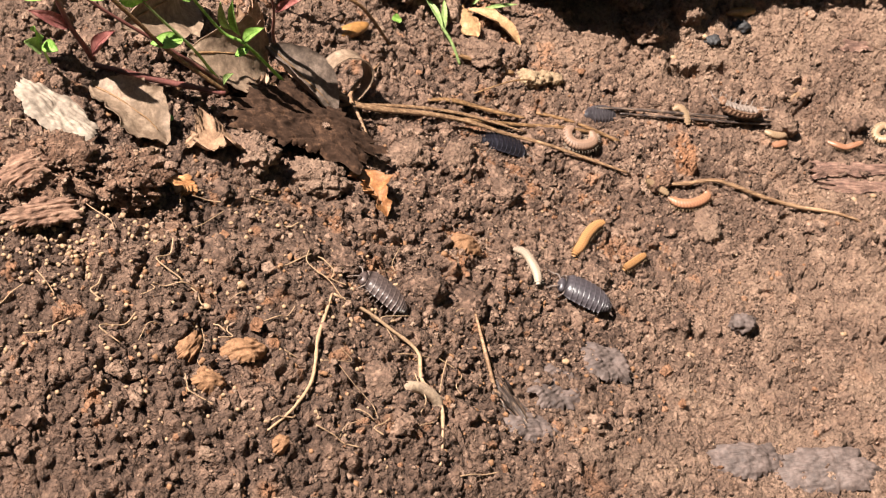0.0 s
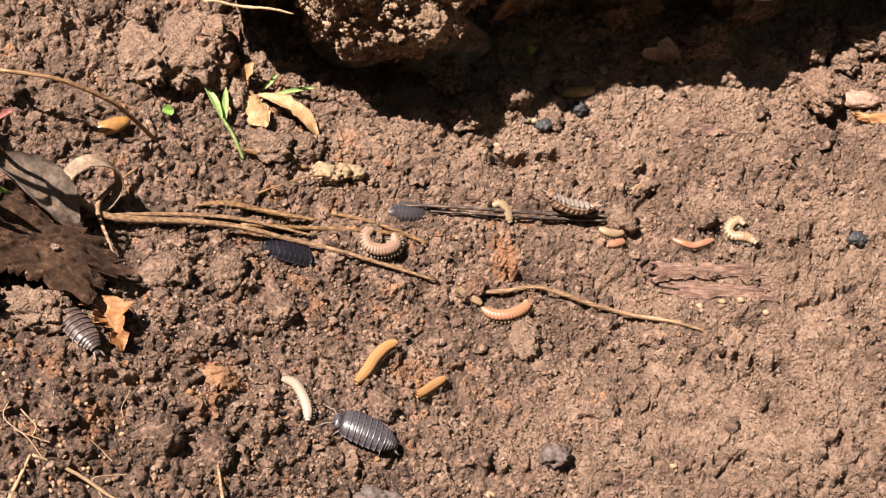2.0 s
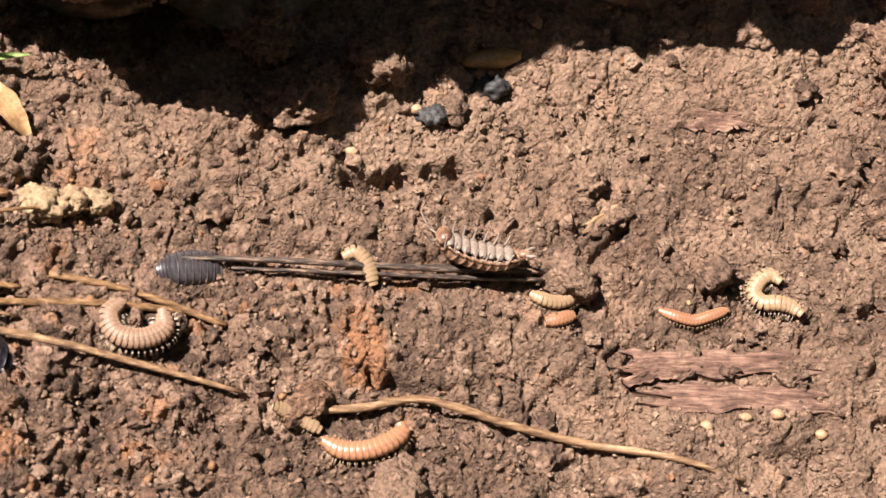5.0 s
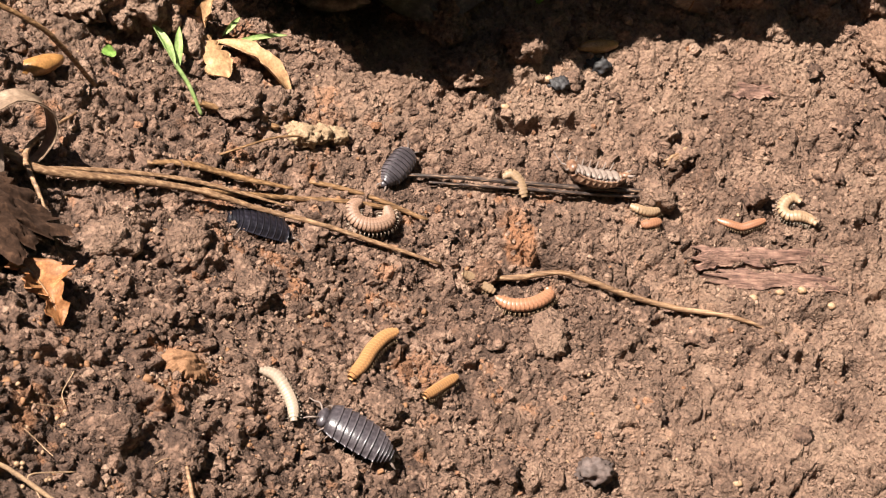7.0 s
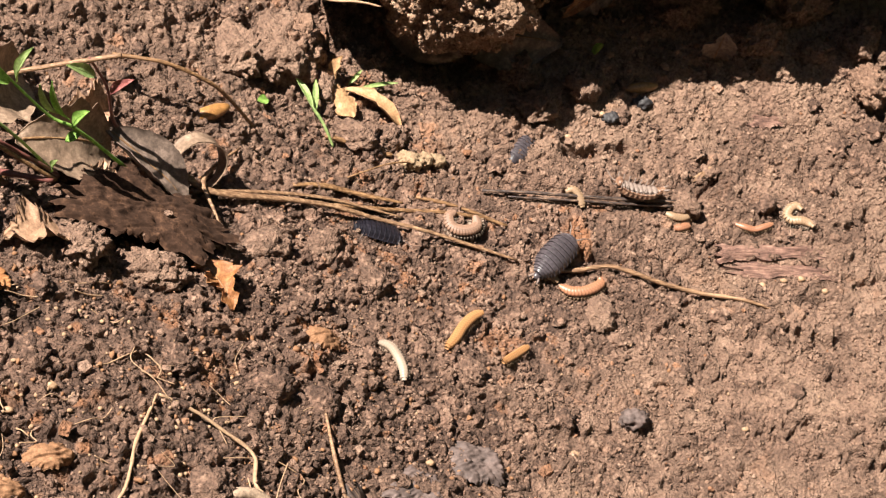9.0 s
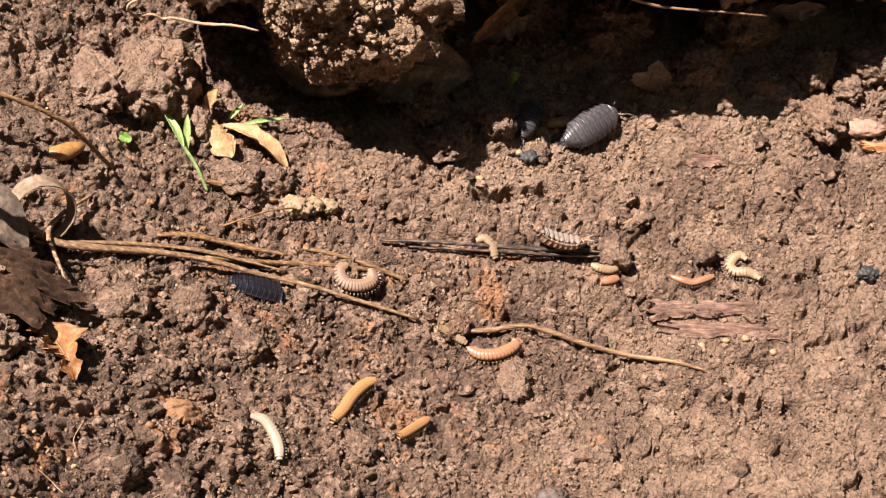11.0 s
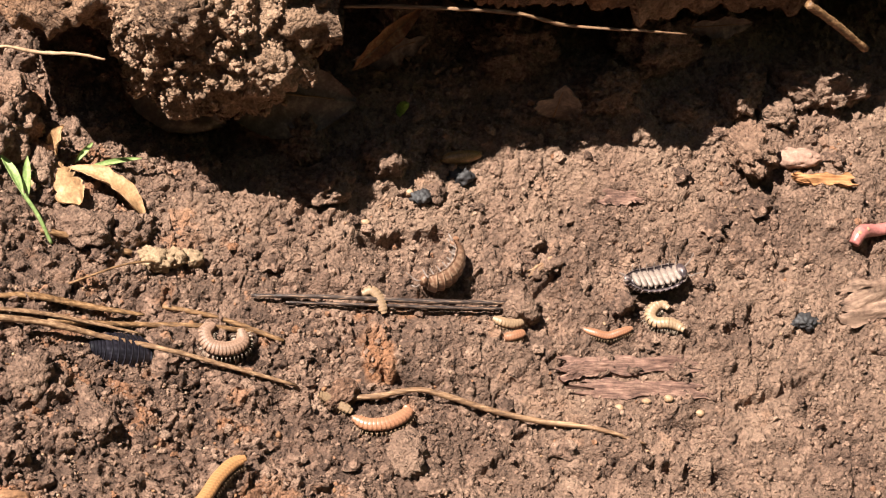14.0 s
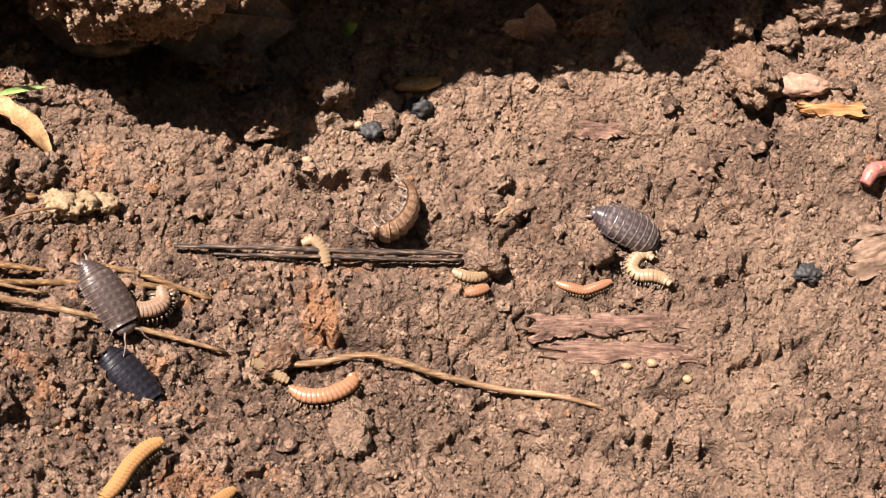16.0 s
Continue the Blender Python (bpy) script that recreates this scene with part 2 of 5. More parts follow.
def soil_height(x, y):
    """Height of the soil with its crumbs, and per point: tone, share of clay, share of rust."""
    near = step(-np.maximum(np.abs(x + 10) - 140, np.abs(y + 25) - 115), -40, 0)
    clay = step(x + 0.75 * y + 9 * fbm(x, y, 30, 3, 3), -22, 14) * step(-16 - y - 0.12 * x + 5 * vnoise(x, y, 11, 5), -6, 6)
    firm = np.maximum(clay, 0.75 * step(x - 0.4 * y + 8 * vnoise(x, y, 19, 8), -2, 24))
    firm = np.maximum(firm, 0.7 * step(y - 0.1 * x + 5 * vnoise(x, y, 13, 9), 1, 8) * step(x + 6 * vnoise(x, y, 9, 10), -42, -26))
    humus = (1 - step(x + 0.75 * y + 14 * fbm(x, y, 26, 12, 3), -82, -34)) * (1 - 0.8 * step(y + 5 * vnoise(x, y, 12, 19), -38, -22))
    worn = step(fbm(x, 1.5 * y, 13, 301, 3) + 0.3 * vnoise(x, y, 2.2, 305), 0.0, 0.4) * (0.35 + 0.65 * firm)
    z = flat = lie(x, y)
    wx, wy = x + 1.6 * vnoise(x, y, 5.5, 13), y + 1.6 * vnoise(x, y, 5.5, 14)
    crag = 0.75 * np.abs(vnoise(wx, 1.35 * wy, 10, 15)) + 0.7 * np.abs(vnoise(wx, 1.5 * wy, 4.8, 16)) + 0.5 * np.abs(vnoise(wx + 0.4 * vnoise(x, y, 1.1, 19), 1.4 * wy, 2.2, 17)) + 0.3 * np.abs(vnoise(wx, 1.3 * wy, 1.1, 18)) - 0.8
    z = z + near * (1.2 * fbm(x, y, 19, 11, 3) * (1 - 0.3 * clay) + (1.75 - 0.55 * firm) * (1 - firm * (0.5 - 0.7 * step(vnoise(0.75 * x, 1.2 * y, 15, 95), 0.0, 0.7))) * (1 - 0.5 * worn) * crag + 0.3 * (1 - 0.8 * firm) * vnoise(x, y, 0.8, 21) - hill(x, y, -28, 31, 8, 4.0))
    g1, t1 = grains(x, y, 7.5, 31, 1.2, 4.2, 0.6)
    g2, t2 = grains(x, y, 2.7, 41, 0.5, 1.7, 0.9)
    g3, t3 = grains(x, y, 1.3, 61, 0.35, 0.85, 0.9)
    loose = 1 - 0.84 * firm
    z = z + near * loose * (1 - 0.5 * step(y + 4 * vnoise(x, y, 9, 99), -34, -12)) * (0.32 * g1 + 0.62 * g2) + near * (1 - 0.6 * clay) * (1 - 0.3 * firm) * (1 - 0.6 * worn) * 1.0 * g3
    vein = fbm(x + 2 * fbm(x, y, 5, 77, 2), y * 1.7, 20, 71, 3)
    crack = np.exp(-(vein / 0.035) ** 2) * step(vnoise(x, y, 13, 73), -0.25, 0.25)
    ledge = step(vnoise(x * 0.6, y * 1.5, 7.5, 79) + 0.25 * vnoise(x, y, 1.7, 80), 0.05, 0.16)
    z = z + near * firm * ((0.9 + 0.3 * clay) * ledge - (2.0 + 0.8 * clay) * crack + (0.5 + 0.5 * clay) * step(fbm(x, y * 1.6, 9, 89, 3), 0.1, 0.2) + (0.5 + 0.3 * clay) * step(fbm(x * 0.7, y * 1.5, 5, 96, 3), 0.05, 0.12) + 0.35 * step(fbm(x * 0.7, y * 1.3, 2.6, 97, 3), 0.1, 0.3) + 0.5 * (1 - 0.5 * worn) * fbm(0.8 * x, 1.2 * y, 1.5, 98, 4, 0.65))
    for pit in ((47, -21, 59, -21, 2.0, 3.2), (-3, 9.5, 11, 13.0, 1.5, 2.6), (28, -19, 36, -23, 0.9, 1.8), (12, -22, 24, -25, 0.9, 1.6),
                (62, -9, 74, -4, 1.0, 2.0), (60, 2, 66, 7, 0.9, 1.6), (26, 4, 31, 9, 1.0, 1.6), (-52, -52, -44, -55, 2.2, 3.5),
                (-112, -62, -100, -62, 2.6, 4.0), (-78, -38, -70, -36, 2.6, 4.0), (2, -10, 12, -12, 1.2, 2.0)):
        z = z + trench(x, y, *pit)
    # beds pressed flat under the wet stick, the wood strips and the straws
    for x0, y0, x1, y1, wide in ((-21, -1.7, 23, 2.2, 3.4), (33, -6.6, 55, -5.6, 4.2), (-50, -13.4, -20, -12.6, 2.6), (39, 9.2, 52, 8.6, 4.5), (-1.5, 14.6, 4.5, 15.0, 4.5)):
        dx, dy = x1 - x0, y1 - y0
        u = np.clip(((x - x0) * dx + (y - y0) * dy) / (dx * dx + dy * dy), 0, 1)
        bed = 1 - step(np.hypot(x - x0 - u * dx, y - y0 - u * dy) + 0.7 * vnoise(x, y, 1.8, 93), 0.35 * wide, wide)
        z = z + 0.85 * bed * (lie(x, y) + 0.25 * g3 + 0.2 * vnoise(x, y, 2.5, 94) - z)
    tone = (0.5 * t2 + 0.3 * t1 + 0.2 * t3) * (1 - 0.45 * humus) - 0.04 * humus
    rust = 0.55 * step(fbm(x, y, 8, 81, 3) + 0.25 * vnoise(x, y, 1.5, 82), 0.8, 1.25) * (1 - firm) + 0.5 * step(t2, 0.93, 0.95) * (1 - firm) * (g2 > 0.2)
    patch = hill(x, y, -48, -44, 3.6, 1.0) + hill(x, y, 1, -9, 4.5, 0.9) + hill(x, y, -20, -20, 6, 0.55) + hill(x, y, -84, -78, 7, 0.5)
    rust = np.maximum(rust, 0.75 * step(patch + 0.45 * vnoise(x, y, 2.4, 84), 0.45, 0.8))
    pale = 0.45 * firm + 0.3 * worn + 0.35 * step(y - 0.25 * x + 5 * vnoise(x, y, 9, 88), 2, 16)
    return z - flat, np.stack([tone * near + 0.15 * (1 - near), np.minimum(pale, 0.85) * near, np.minimum(rust, 0.85) * near], -1)


def lines(a, b, fine, far):
    inner = np.arange(a, b + fine / 2, fine)
    grow = np.cumsum(fine * 1.35 ** np.arange(1, 60))
    grow = grow[grow < far]
    return np.r_[(a - grow)[::-1], inner, b + grow]


GX, GY = lines(-136, 100, 0.28, 60000), lines(-108, 60, 0.28, 60000)
gx, gy = np.meshgrid(GX, GY)
rise, gt = soil_height(gx, gy)
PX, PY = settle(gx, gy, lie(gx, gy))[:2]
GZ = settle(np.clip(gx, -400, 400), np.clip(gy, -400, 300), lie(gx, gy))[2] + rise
side = step(-np.maximum(np.abs(gx + 18) - 118, np.abs(gy + 24) - 84), -4, 0)
rise = rise * (1 - 0.5 * step(gx - 0.4 * gy, -2, 24))
sx = PX + side * (0.2 * rise + 0.5 * vnoise(gx, gy, 1.7, 201) + 0.22 * vnoise(gx, gy, 0.8, 202))
sy = PY + side * (-0.34 * rise + 0.5 * vnoise(gx, gy, 1.7, 203) + 0.22 * vnoise(gx, gy, 0.8, 204) - 0.25)
ground = mesh_object("ground", np.stack([sx, sy, GZ], -1).reshape(-1, 3) * MM, grid_faces(*gx.shape), SOIL, gt.reshape(-1, 3))
tagged(ground, "brown crumbly soil with clay patches and small cracks", "soil", kind="structure")


def gz(x, y):
    """Height of the soil surface, in millimetres."""
    i = min(max(int(np.searchsorted(GX, x)) - 1, 0), len(GX) - 2)
    j = min(max(int(np.searchsorted(GY, y)) - 1, 0), len(GY) - 2)
    u, v = (x - GX[i]) / (GX[i + 1] - GX[i]), (y - GY[j]) / (GY[j + 1] - GY[j])
    return float((GZ[j, i] * (1 - u) + GZ[j, i + 1] * u) * (1 - v) + (GZ[j + 1, i] * (1 - u) + GZ[j + 1, i + 1] * u) * v)


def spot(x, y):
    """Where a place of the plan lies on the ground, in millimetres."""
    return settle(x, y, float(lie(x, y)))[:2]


def calm(x, y, lift=0.0):
    """A place over the soil, at its height averaged over the spot."""
    a = np.linspace(0, 2 * np.pi, 10, endpoint=False)
    z = np.mean([gz(x + r * math.cos(t), y + r * math.sin(t)) for r in (2.5, 5.0) for t in a])
    return (*spot(x, y), float(z) + lift)


# ---- small helpers for things ----
def thing(name, label, category, group="", kind=""):
    return tagged(new(name), label, category, group, kind)


def part(name, ob, parent, label=""):
    ob.name = name
    ob.parent = parent
    return tagged(ob, label)


def plain(name, colour, rough=0.6, spec=0.4, size=1.2, vary=0.35, bump=0.05, second=None):
    """A material with mottling at two scales and fine relief."""
    m, nt, b = material(name, rough, 0, spec)
    dark = tuple(c * (1 - vary) for c in colour)
    light = second or tuple(min(c * (1 + vary), 0.9) for c in colour)
    r = ramp(nt, [(0.32, dark), (0.52, colour), (0.72, light)])
    nt.links.new(noise_tex(nt, size, 5, 0.65).outputs["Fac"], r.inputs[0])
    grit = ramp(nt, [(0.3, (0.8, 0.8, 0.8)), (0.7, (1.15, 1.15, 1.15))])
    nt.links.new(noise_tex(nt, size * 0.25, 3).outputs["Fac"], grit.inputs[0])
    nt.links.new(mix(nt, "MULTIPLY", 1.0, r.outputs[0], grit.outputs[0]), b.inputs["Base Color"])
    if bump:
        bumped(nt, b, size * 0.4, bump)
    return m


def leafy(name, colour, second, rough=0.6, size=2.5, through_light=0.2):
    """Thin leaf: mottled, with some light coming through."""
    m = plain(name, colour, rough, 0.35, size, 0.35, 0.06, second)
    nt = m.node_tree
    b, out = nt.nodes["Principled BSDF"], nt.nodes["Material Output"]
    tr, mx = nt.nodes.new("ShaderNodeBsdfTranslucent"), nt.nodes.new("ShaderNodeMixShader")
    nt.links.new(b.inputs["Base Color"].links[0].from_socket, tr.inputs["Color"])
    mx.inputs[0].default_value = through_light
    nt.links.new(b.outputs[0], mx.inputs[1])
    nt.links.new(tr.outputs[0], mx.inputs[2])
    nt.links.new(mx.outputs[0], out.inputs["Surface"])
    return m


def streaky(name, dark, mid, light, rough=0.55, along=9.0, dirt=0.6, across=0.4):
    """Fibre streaks along the thing's x axis."""
    m, nt, b = material(name, rough, 0, 0.4)
    tc, mp, n = (nt.nodes.new("ShaderNode" + k) for k in ("TexCoord", "Mapping", "TexNoise"))
    mp.inputs["Scale"].default_value = (1000 / along, 1000 / across, 1000 / across)
    n.inputs["Scale"].default_value, n.inputs["Detail"].default_value = 1.0, 5
    nt.links.new(tc.outputs["Object"], mp.inputs[0])
    nt.links.new(mp.outputs[0], n.inputs["Vector"])
    r = ramp(nt, [(0.3, dark), (0.52, mid), (0.7, light)])
    nt.links.new(n.outputs["Fac"], r.inputs[0])
    grit = ramp(nt, [(0.34, (0.45, 0.43, 0.42)), (0.5, (0.95, 0.95, 0.95)), (0.66, (1.25, 1.25, 1.25))])
    g = noise_tex(nt, 1.6, 6, 0.75)
    nt.links.new(g.outputs["Fac"], grit.inputs[0])
    nt.links.new(mix(nt, "MULTIPLY", dirt, r.outputs[0], grit.outputs[0]), b.inputs["Base Color"])
    low = nt.nodes.new("ShaderNodeBump")
    low.inputs["Distance"].default_value = 0.3 * dirt * MM
    nt.links.new(g.outputs["Fac"], low.inputs["Height"])
    bp = nt.nodes.new("ShaderNodeBump")
    bp.inputs["Distance"].default_value = 0.12 * MM
    nt.links.new(n.outputs["Fac"], bp.inputs["Height"])
    nt.links.new(low.outputs["Normal"], bp.inputs["Normal"])
    nt.links.new(bp.outputs["Normal"], b.inputs["Normal"])
    return m


def tube(name, pts, radii, mat, sides=8, rough=0.0, seed=1, flat=1.0):
    """A round stem along a smooth line through pts (mm); radii at the same places. rough: unevenness as a share of the radius."""
    p = np.array(pts, float)
    t = np.linspace(0, 1, len(p))
    n = max(6 * len(p), 8)
    tt = np.linspace(0, 1, n)
    # Catmull-Rom through the places
    q = np.vstack([2 * p[0] - p[1], p, 2 * p[-1] - p[-2]])
    k = np.minimum((tt * (len(p) - 1)).astype(int), len(p) - 2)
    f = (tt * (len(p) - 1) - k)[:, None]
    a, b, c, d = q[k], q[k + 1], q[k + 2], q[k + 3]
    line = 0.5 * (2 * b + (c - a) * f + (2 * a - 5 * b + 4 * c - d) * f ** 2 + (3 * b - a - 3 * c + d) * f ** 3)
    r = np.interp(tt, t, np.broadcast_to(radii, len(p)))
    way = np.gradient(line, axis=0)
    way /= np.linalg.norm(way, axis=1)[:, None]
    side = np.cross(way, (0, 0, 1.0))
    side /= np.linalg.norm(side, axis=1)[:, None] + 1e-9
    up = np.cross(side, way)
    ang = np.linspace(0, 2 * np.pi, sides, endpoint=False)
    wob = 1 + rough * np.random.RandomState(seed).uniform(-1, 1, (n, sides))
    ring = line[:, None] + (r[:, None] * wob)[..., None] * (np.cos(ang)[None, :, None] * side[:, None] + flat * np.sin(ang)[None, :, None] * up[:, None])
    o = line[n // 2]
    verts = np.vstack([ring.reshape(-1, 3), line[:1], line[-1:]]) - o
    i = np.arange(n * sides).reshape(n, sides)
    j = np.roll(i, -1, 1)
    faces = np.stack([i[:-1], j[:-1], j[1:], i[1:]], -1).reshape(-1, 4)
    e = n * sides
    caps = [(int(j[0, s]), int(i[0, s]), e, e) for s in range(sides)] + [(int(i[-1, s]), int(j[-1, s]), e + 1, e + 1) for s in range(sides)]
    me = bpy.data.meshes.new(name)
    me.from_pydata((verts * MM).tolist(), [], faces.tolist() + [c[:3] for c in caps])
    me.shade_smooth()
    me.materials.append(mat)
    ob = new(name, me)
    ob.location = o * MM
    return ob


def lump(name, centre, radii, mat, seed, fine=3, rough=0.3, grit=0.0, tone=(0.5, 0.3, 0.0), turn=0.0):
    """A clod or stone: a ball pushed out of shape, with grains on it."""
    bm = bmesh.new()
    bmesh.ops.create_icosphere(bm, subdivisions=fine, radius=1.0)
    v = np.array([p.co for p in bm.verts])
    f = [[w.index for w in q.verts] for q in bm.faces]
    bm.free()
    rr = np.array(radii, float)
    p = v * rr
    big = float(rr.max())
    q = p + seed * 31.7 + 0.25 * big * np.stack([noise3(p + k * 5.1, big * 0.5, seed + 20 + k) for k in range(3)], -1)
    h = rough * (0.6 * noise3(q, big * 0.9, seed) + 0.8 * (np.abs(noise3(q, big * 0.45, seed + 1)) - 0.4) + 0.6 * (np.abs(noise3(q, big * 0.21, seed + 2)) - 0.4) + 0.35 * noise3(q, big * 0.1, seed + 3))
    p = p * (1 + h)[:, None]
    which = np.full(len(p), 0.5)
    if grit:
        g, which = grains3(p + seed * 31.7, grit * 2.0, seed + 5, grit * 0.5, grit * 1.4)
        p = p + v * (0.8 * g)[:, None]
        if fine > 5:
            g, which = grains3(p + seed * 17.1, grit * 0.8, seed + 15, grit * 0.2, grit * 0.6)
            p = p + v * (0.9 * g)[:, None]
    c, s = math.cos(radians(turn)), math.sin(radians(turn))
    p = np.stack([c * p[:, 0] - s * p[:, 1], s * p[:, 0] + c * p[:, 1], p[:, 2]], -1)
    tones = np.stack([0.3 * tone[0] + 0.7 * which, np.full(len(p), tone[1]), np.full(len(p), tone[2])], -1)
    ob = mesh_object(name, p * MM, f, mat, tones)
    ob.location = Vector(centre) * MM
    return ob


def lay(x, y, heading=0.0, lift=0.0, roll=0.0, pitch=0.0, reach=4.0):
    """A pose on the soil at (x, y): x axis along the heading (degrees from +x), z axis off the slope; lift in mm."""
    a = np.linspace(0, 2 * np.pi, 12, endpoint=False)
    ring = np.array([(*spot(x + reach * math.cos(t), y + reach * math.sin(t)), gz(x + reach * math.cos(t), y + reach * math.sin(t))) for t in a])
    mid = ring.mean(0)
    sx, sy = np.linalg.lstsq(ring[:, :2] - mid[:2], ring[:, 2] - mid[2], rcond=None)[0]
    zc = max(mid[2], 0.5 * (mid[2] + gz(x, y)))
    up = Vector((-sx, -sy, 1)).normalized()
    ahead = ring[:, :2].T @ np.cos(a - radians(heading))
    h = Vector((ahead[0], ahead[1], 0))
    h = (h - up * h.dot(up)).normalized()
    m = Matrix((h, up.cross(h), up)).transposed().to_4x4()
    m.translation = (Vector((*spot(x, y), zc)) + up * lift) * MM
    return m @ pose(0, 0, 0, roll, pitch, 0)


def on(x, y, lift=0.0):
    return (*spot(x, y), gz(x, y) + lift)


# ---- the overhanging bank ----
def sheet_of_soil(name, us, section, shift, mat, seed, tilt=0.0):
    """Soil along x, its section given as (y, z) from the back of the underside to the lip and up; shift(u) moves it in y and z."""
    sec = np.array(section, float)
    run = np.r_[0, np.cumsum(np.hypot(*np.diff(sec, axis=0).T))]
    vs = np.arange(0, run[-1], 0.55)
    u, v = np.meshgrid(us, vs)
    y, z = np.interp(v, run, sec[:, 0]), np.interp(v, run, sec[:, 1])
    sy, sz = shift(u)
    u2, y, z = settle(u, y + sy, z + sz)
    for _ in range(6):
        y[1:-1], z[1:-1] = (y[:-2] + 2 * y[1:-1] + y[2:]) / 4, (z[:-2] + 2 * z[1:-1] + z[2:]) / 4
    dy, dz = np.gradient(y, axis=0), np.gradient(z, axis=0)
    ln = np.hypot(dy, dz) + 1e-9
    ny, nz = -dz / ln, dy / ln
    g1, t1 = grains(u, v, 8, seed + 31, 1.5, 4.5, 0.8)
    g2, t2 = grains(u, v, 2.9, seed + 41, 0.5, 1.7, 0.9)
    g3, t3 = grains(u, v, 1.5, seed + 61, 0.4, 0.9, 0.9)
    h = 2.4 * fbm(u, v, 21, seed + 11, 3) + 0.7 * fbm(u, v, 4, seed + 21, 4) + 0.55 * g1 + 0.8 * g2 + 0.6 * g3 - 2.5
    # the section turns clockwise seen along x, so the outside lies on its left
    x, y, z = u2 + 0.4 * vnoise(u, v, 3, seed), y + ny * h, z + nz * h
    tone = np.stack([0.5 * t2 + 0.3 * t1 + 0.2 * t3, 0.25 + 0 * u, 0.3 * step(vnoise(u, v, 12, seed + 51), 0.2, 0.8)], -1)
    return mesh_object(name, np.stack([x, y, z], -1).reshape(-1, 3) * MM, grid_faces(*u.shape)[:, ::-1], mat, tone.reshape(-1, 3))


def crumbs_on(ob, count, seed, mat=BANK):
    """Small crumbs clinging to the surface of a clod, as one mesh."""
    rng = np.random.RandomState(seed)
    me = ob.data
    co, no = np.zeros(len(me.vertices) * 3), np.zeros(len(me.vertices) * 3)
    me.vertices.foreach_get("co", co)
    me.vertices.foreach_get("normal", no)
    co, no = co.reshape(-1, 3) / MM, no.reshape(-1, 3)
    bm = bmesh.new()
    bmesh.ops.create_icosphere(bm, subdivisions=2, radius=1.0)
    v = np.array([p.co for p in bm.verts])
    f = np.array([[w.index for w in q.verts] for q in bm.faces])
    bm.free()
    clump = noise3(co, 4.0, seed)
    vs, fs, ts, n = [], [], [], 0
    while len(vs) < count:
        k = rng.randint(len(co))
        if clump[k] < rng.uniform(-0.5, 0.4):
            continue
        r = min(0.14 + 0.11 * rng.gamma(1.4), 0.7)
        shape = v * (1 + 0.7 * noise3(v + 7.3 * len(vs), 0.8, seed) + 0.5 * noise3(v + 3.1 * len(vs), 0.4, seed + 1))[:, None]
        vs.append(shape * rng.uniform(0.7, 1.2, 3) * r + co[k] + no[k] * 0.35 * r)
        fs.append(f + n)
        ts.append(np.tile((rng.uniform(0, 1.0), rng.choice((0.0, 0.3, 0.6)), 0.25 * (rng.rand() < 0.15)), (len(v), 1)))
        n += len(v)
    out = mesh_object("crumbs", np.vstack(vs) * MM, np.vstack(fs), mat, np.vstack(ts))
    out.location = ob.location
    return out


def overhang():
    bank = thing("soil_overhang", "overhanging slab of crumbly brown soil above a dark hollow", "soil bank")
    right = sheet_of_soil("ledge", np.arange(-14, 190, 0.6),
                          [(90, 40), (60, 39), (24, 38.5), (6, 39), (1.5, 41), (0, 46), (0, 54), (3, 66), (10, 84), (26, 120), (60, 170), (140, 210)],
                          lambda u: (26.0 + 0.22 * u + 0.06 * np.clip(u - 40, 0, 80) + 2.2 * (1 - step(u, 6, 30)), -1.0 - 2.0 * (1 - step(u, 6, 30)) - 0.07 * np.clip(u, -20, 60) - 0.13 * np.clip(u - 12, 0, 60)), BANK, 100)
    part("ledge", right, bank)
    left = sheet_of_soil("ledge_end", np.arange(-63, -4, 0.55),
                         [(60, 34), (24, 32), (6, 31.5), (1, 32), (0, 34), (3, 39), (9, 46), (16, 56), (24, 74), (36, 110), (70, 150), (140, 190)],
                         lambda u: (22.5 + 3.0 * (1 - step(u, -63, -52)), 16 * (1 - step(u, -66, -59)) + 2.5 - 0.02 * (u + 30)), BANK, 300)
    part("ledge_end", left, bank)
    nub = lump("hanging_clod", (-27.8, 23.0, 38.4), (16.2, 11.6, 15.2), BANK, 7, 7, 0.24, 0.7, (1.0, 0.7, 0.0))
    part("hanging_clod", nub, bank, "rounded clod of dry crumbs hanging down")
    loose = part("crumb_layer", crumbs_on(nub, 4200, 8), bank)
    tagged(loose, "dry pale soil crumbs clinging to the clod", kind="stuff")
    small = lump("clod", (-19.8, 14.4, 36.9), (5.5, 4.0, 5.5), BANK, 17, 5, 0.3, 0.5, (0.9, 0.6, 0.0))
    part("clod", small, bank)
    small = lump("clod", (-32.5, 14, 46.1), (6.0, 3.6, 6.0), BANK, 19, 5, 0.25, 0.5, (0.1, 0.0, 0.0))
    part("clod", small, bank)


overhang()

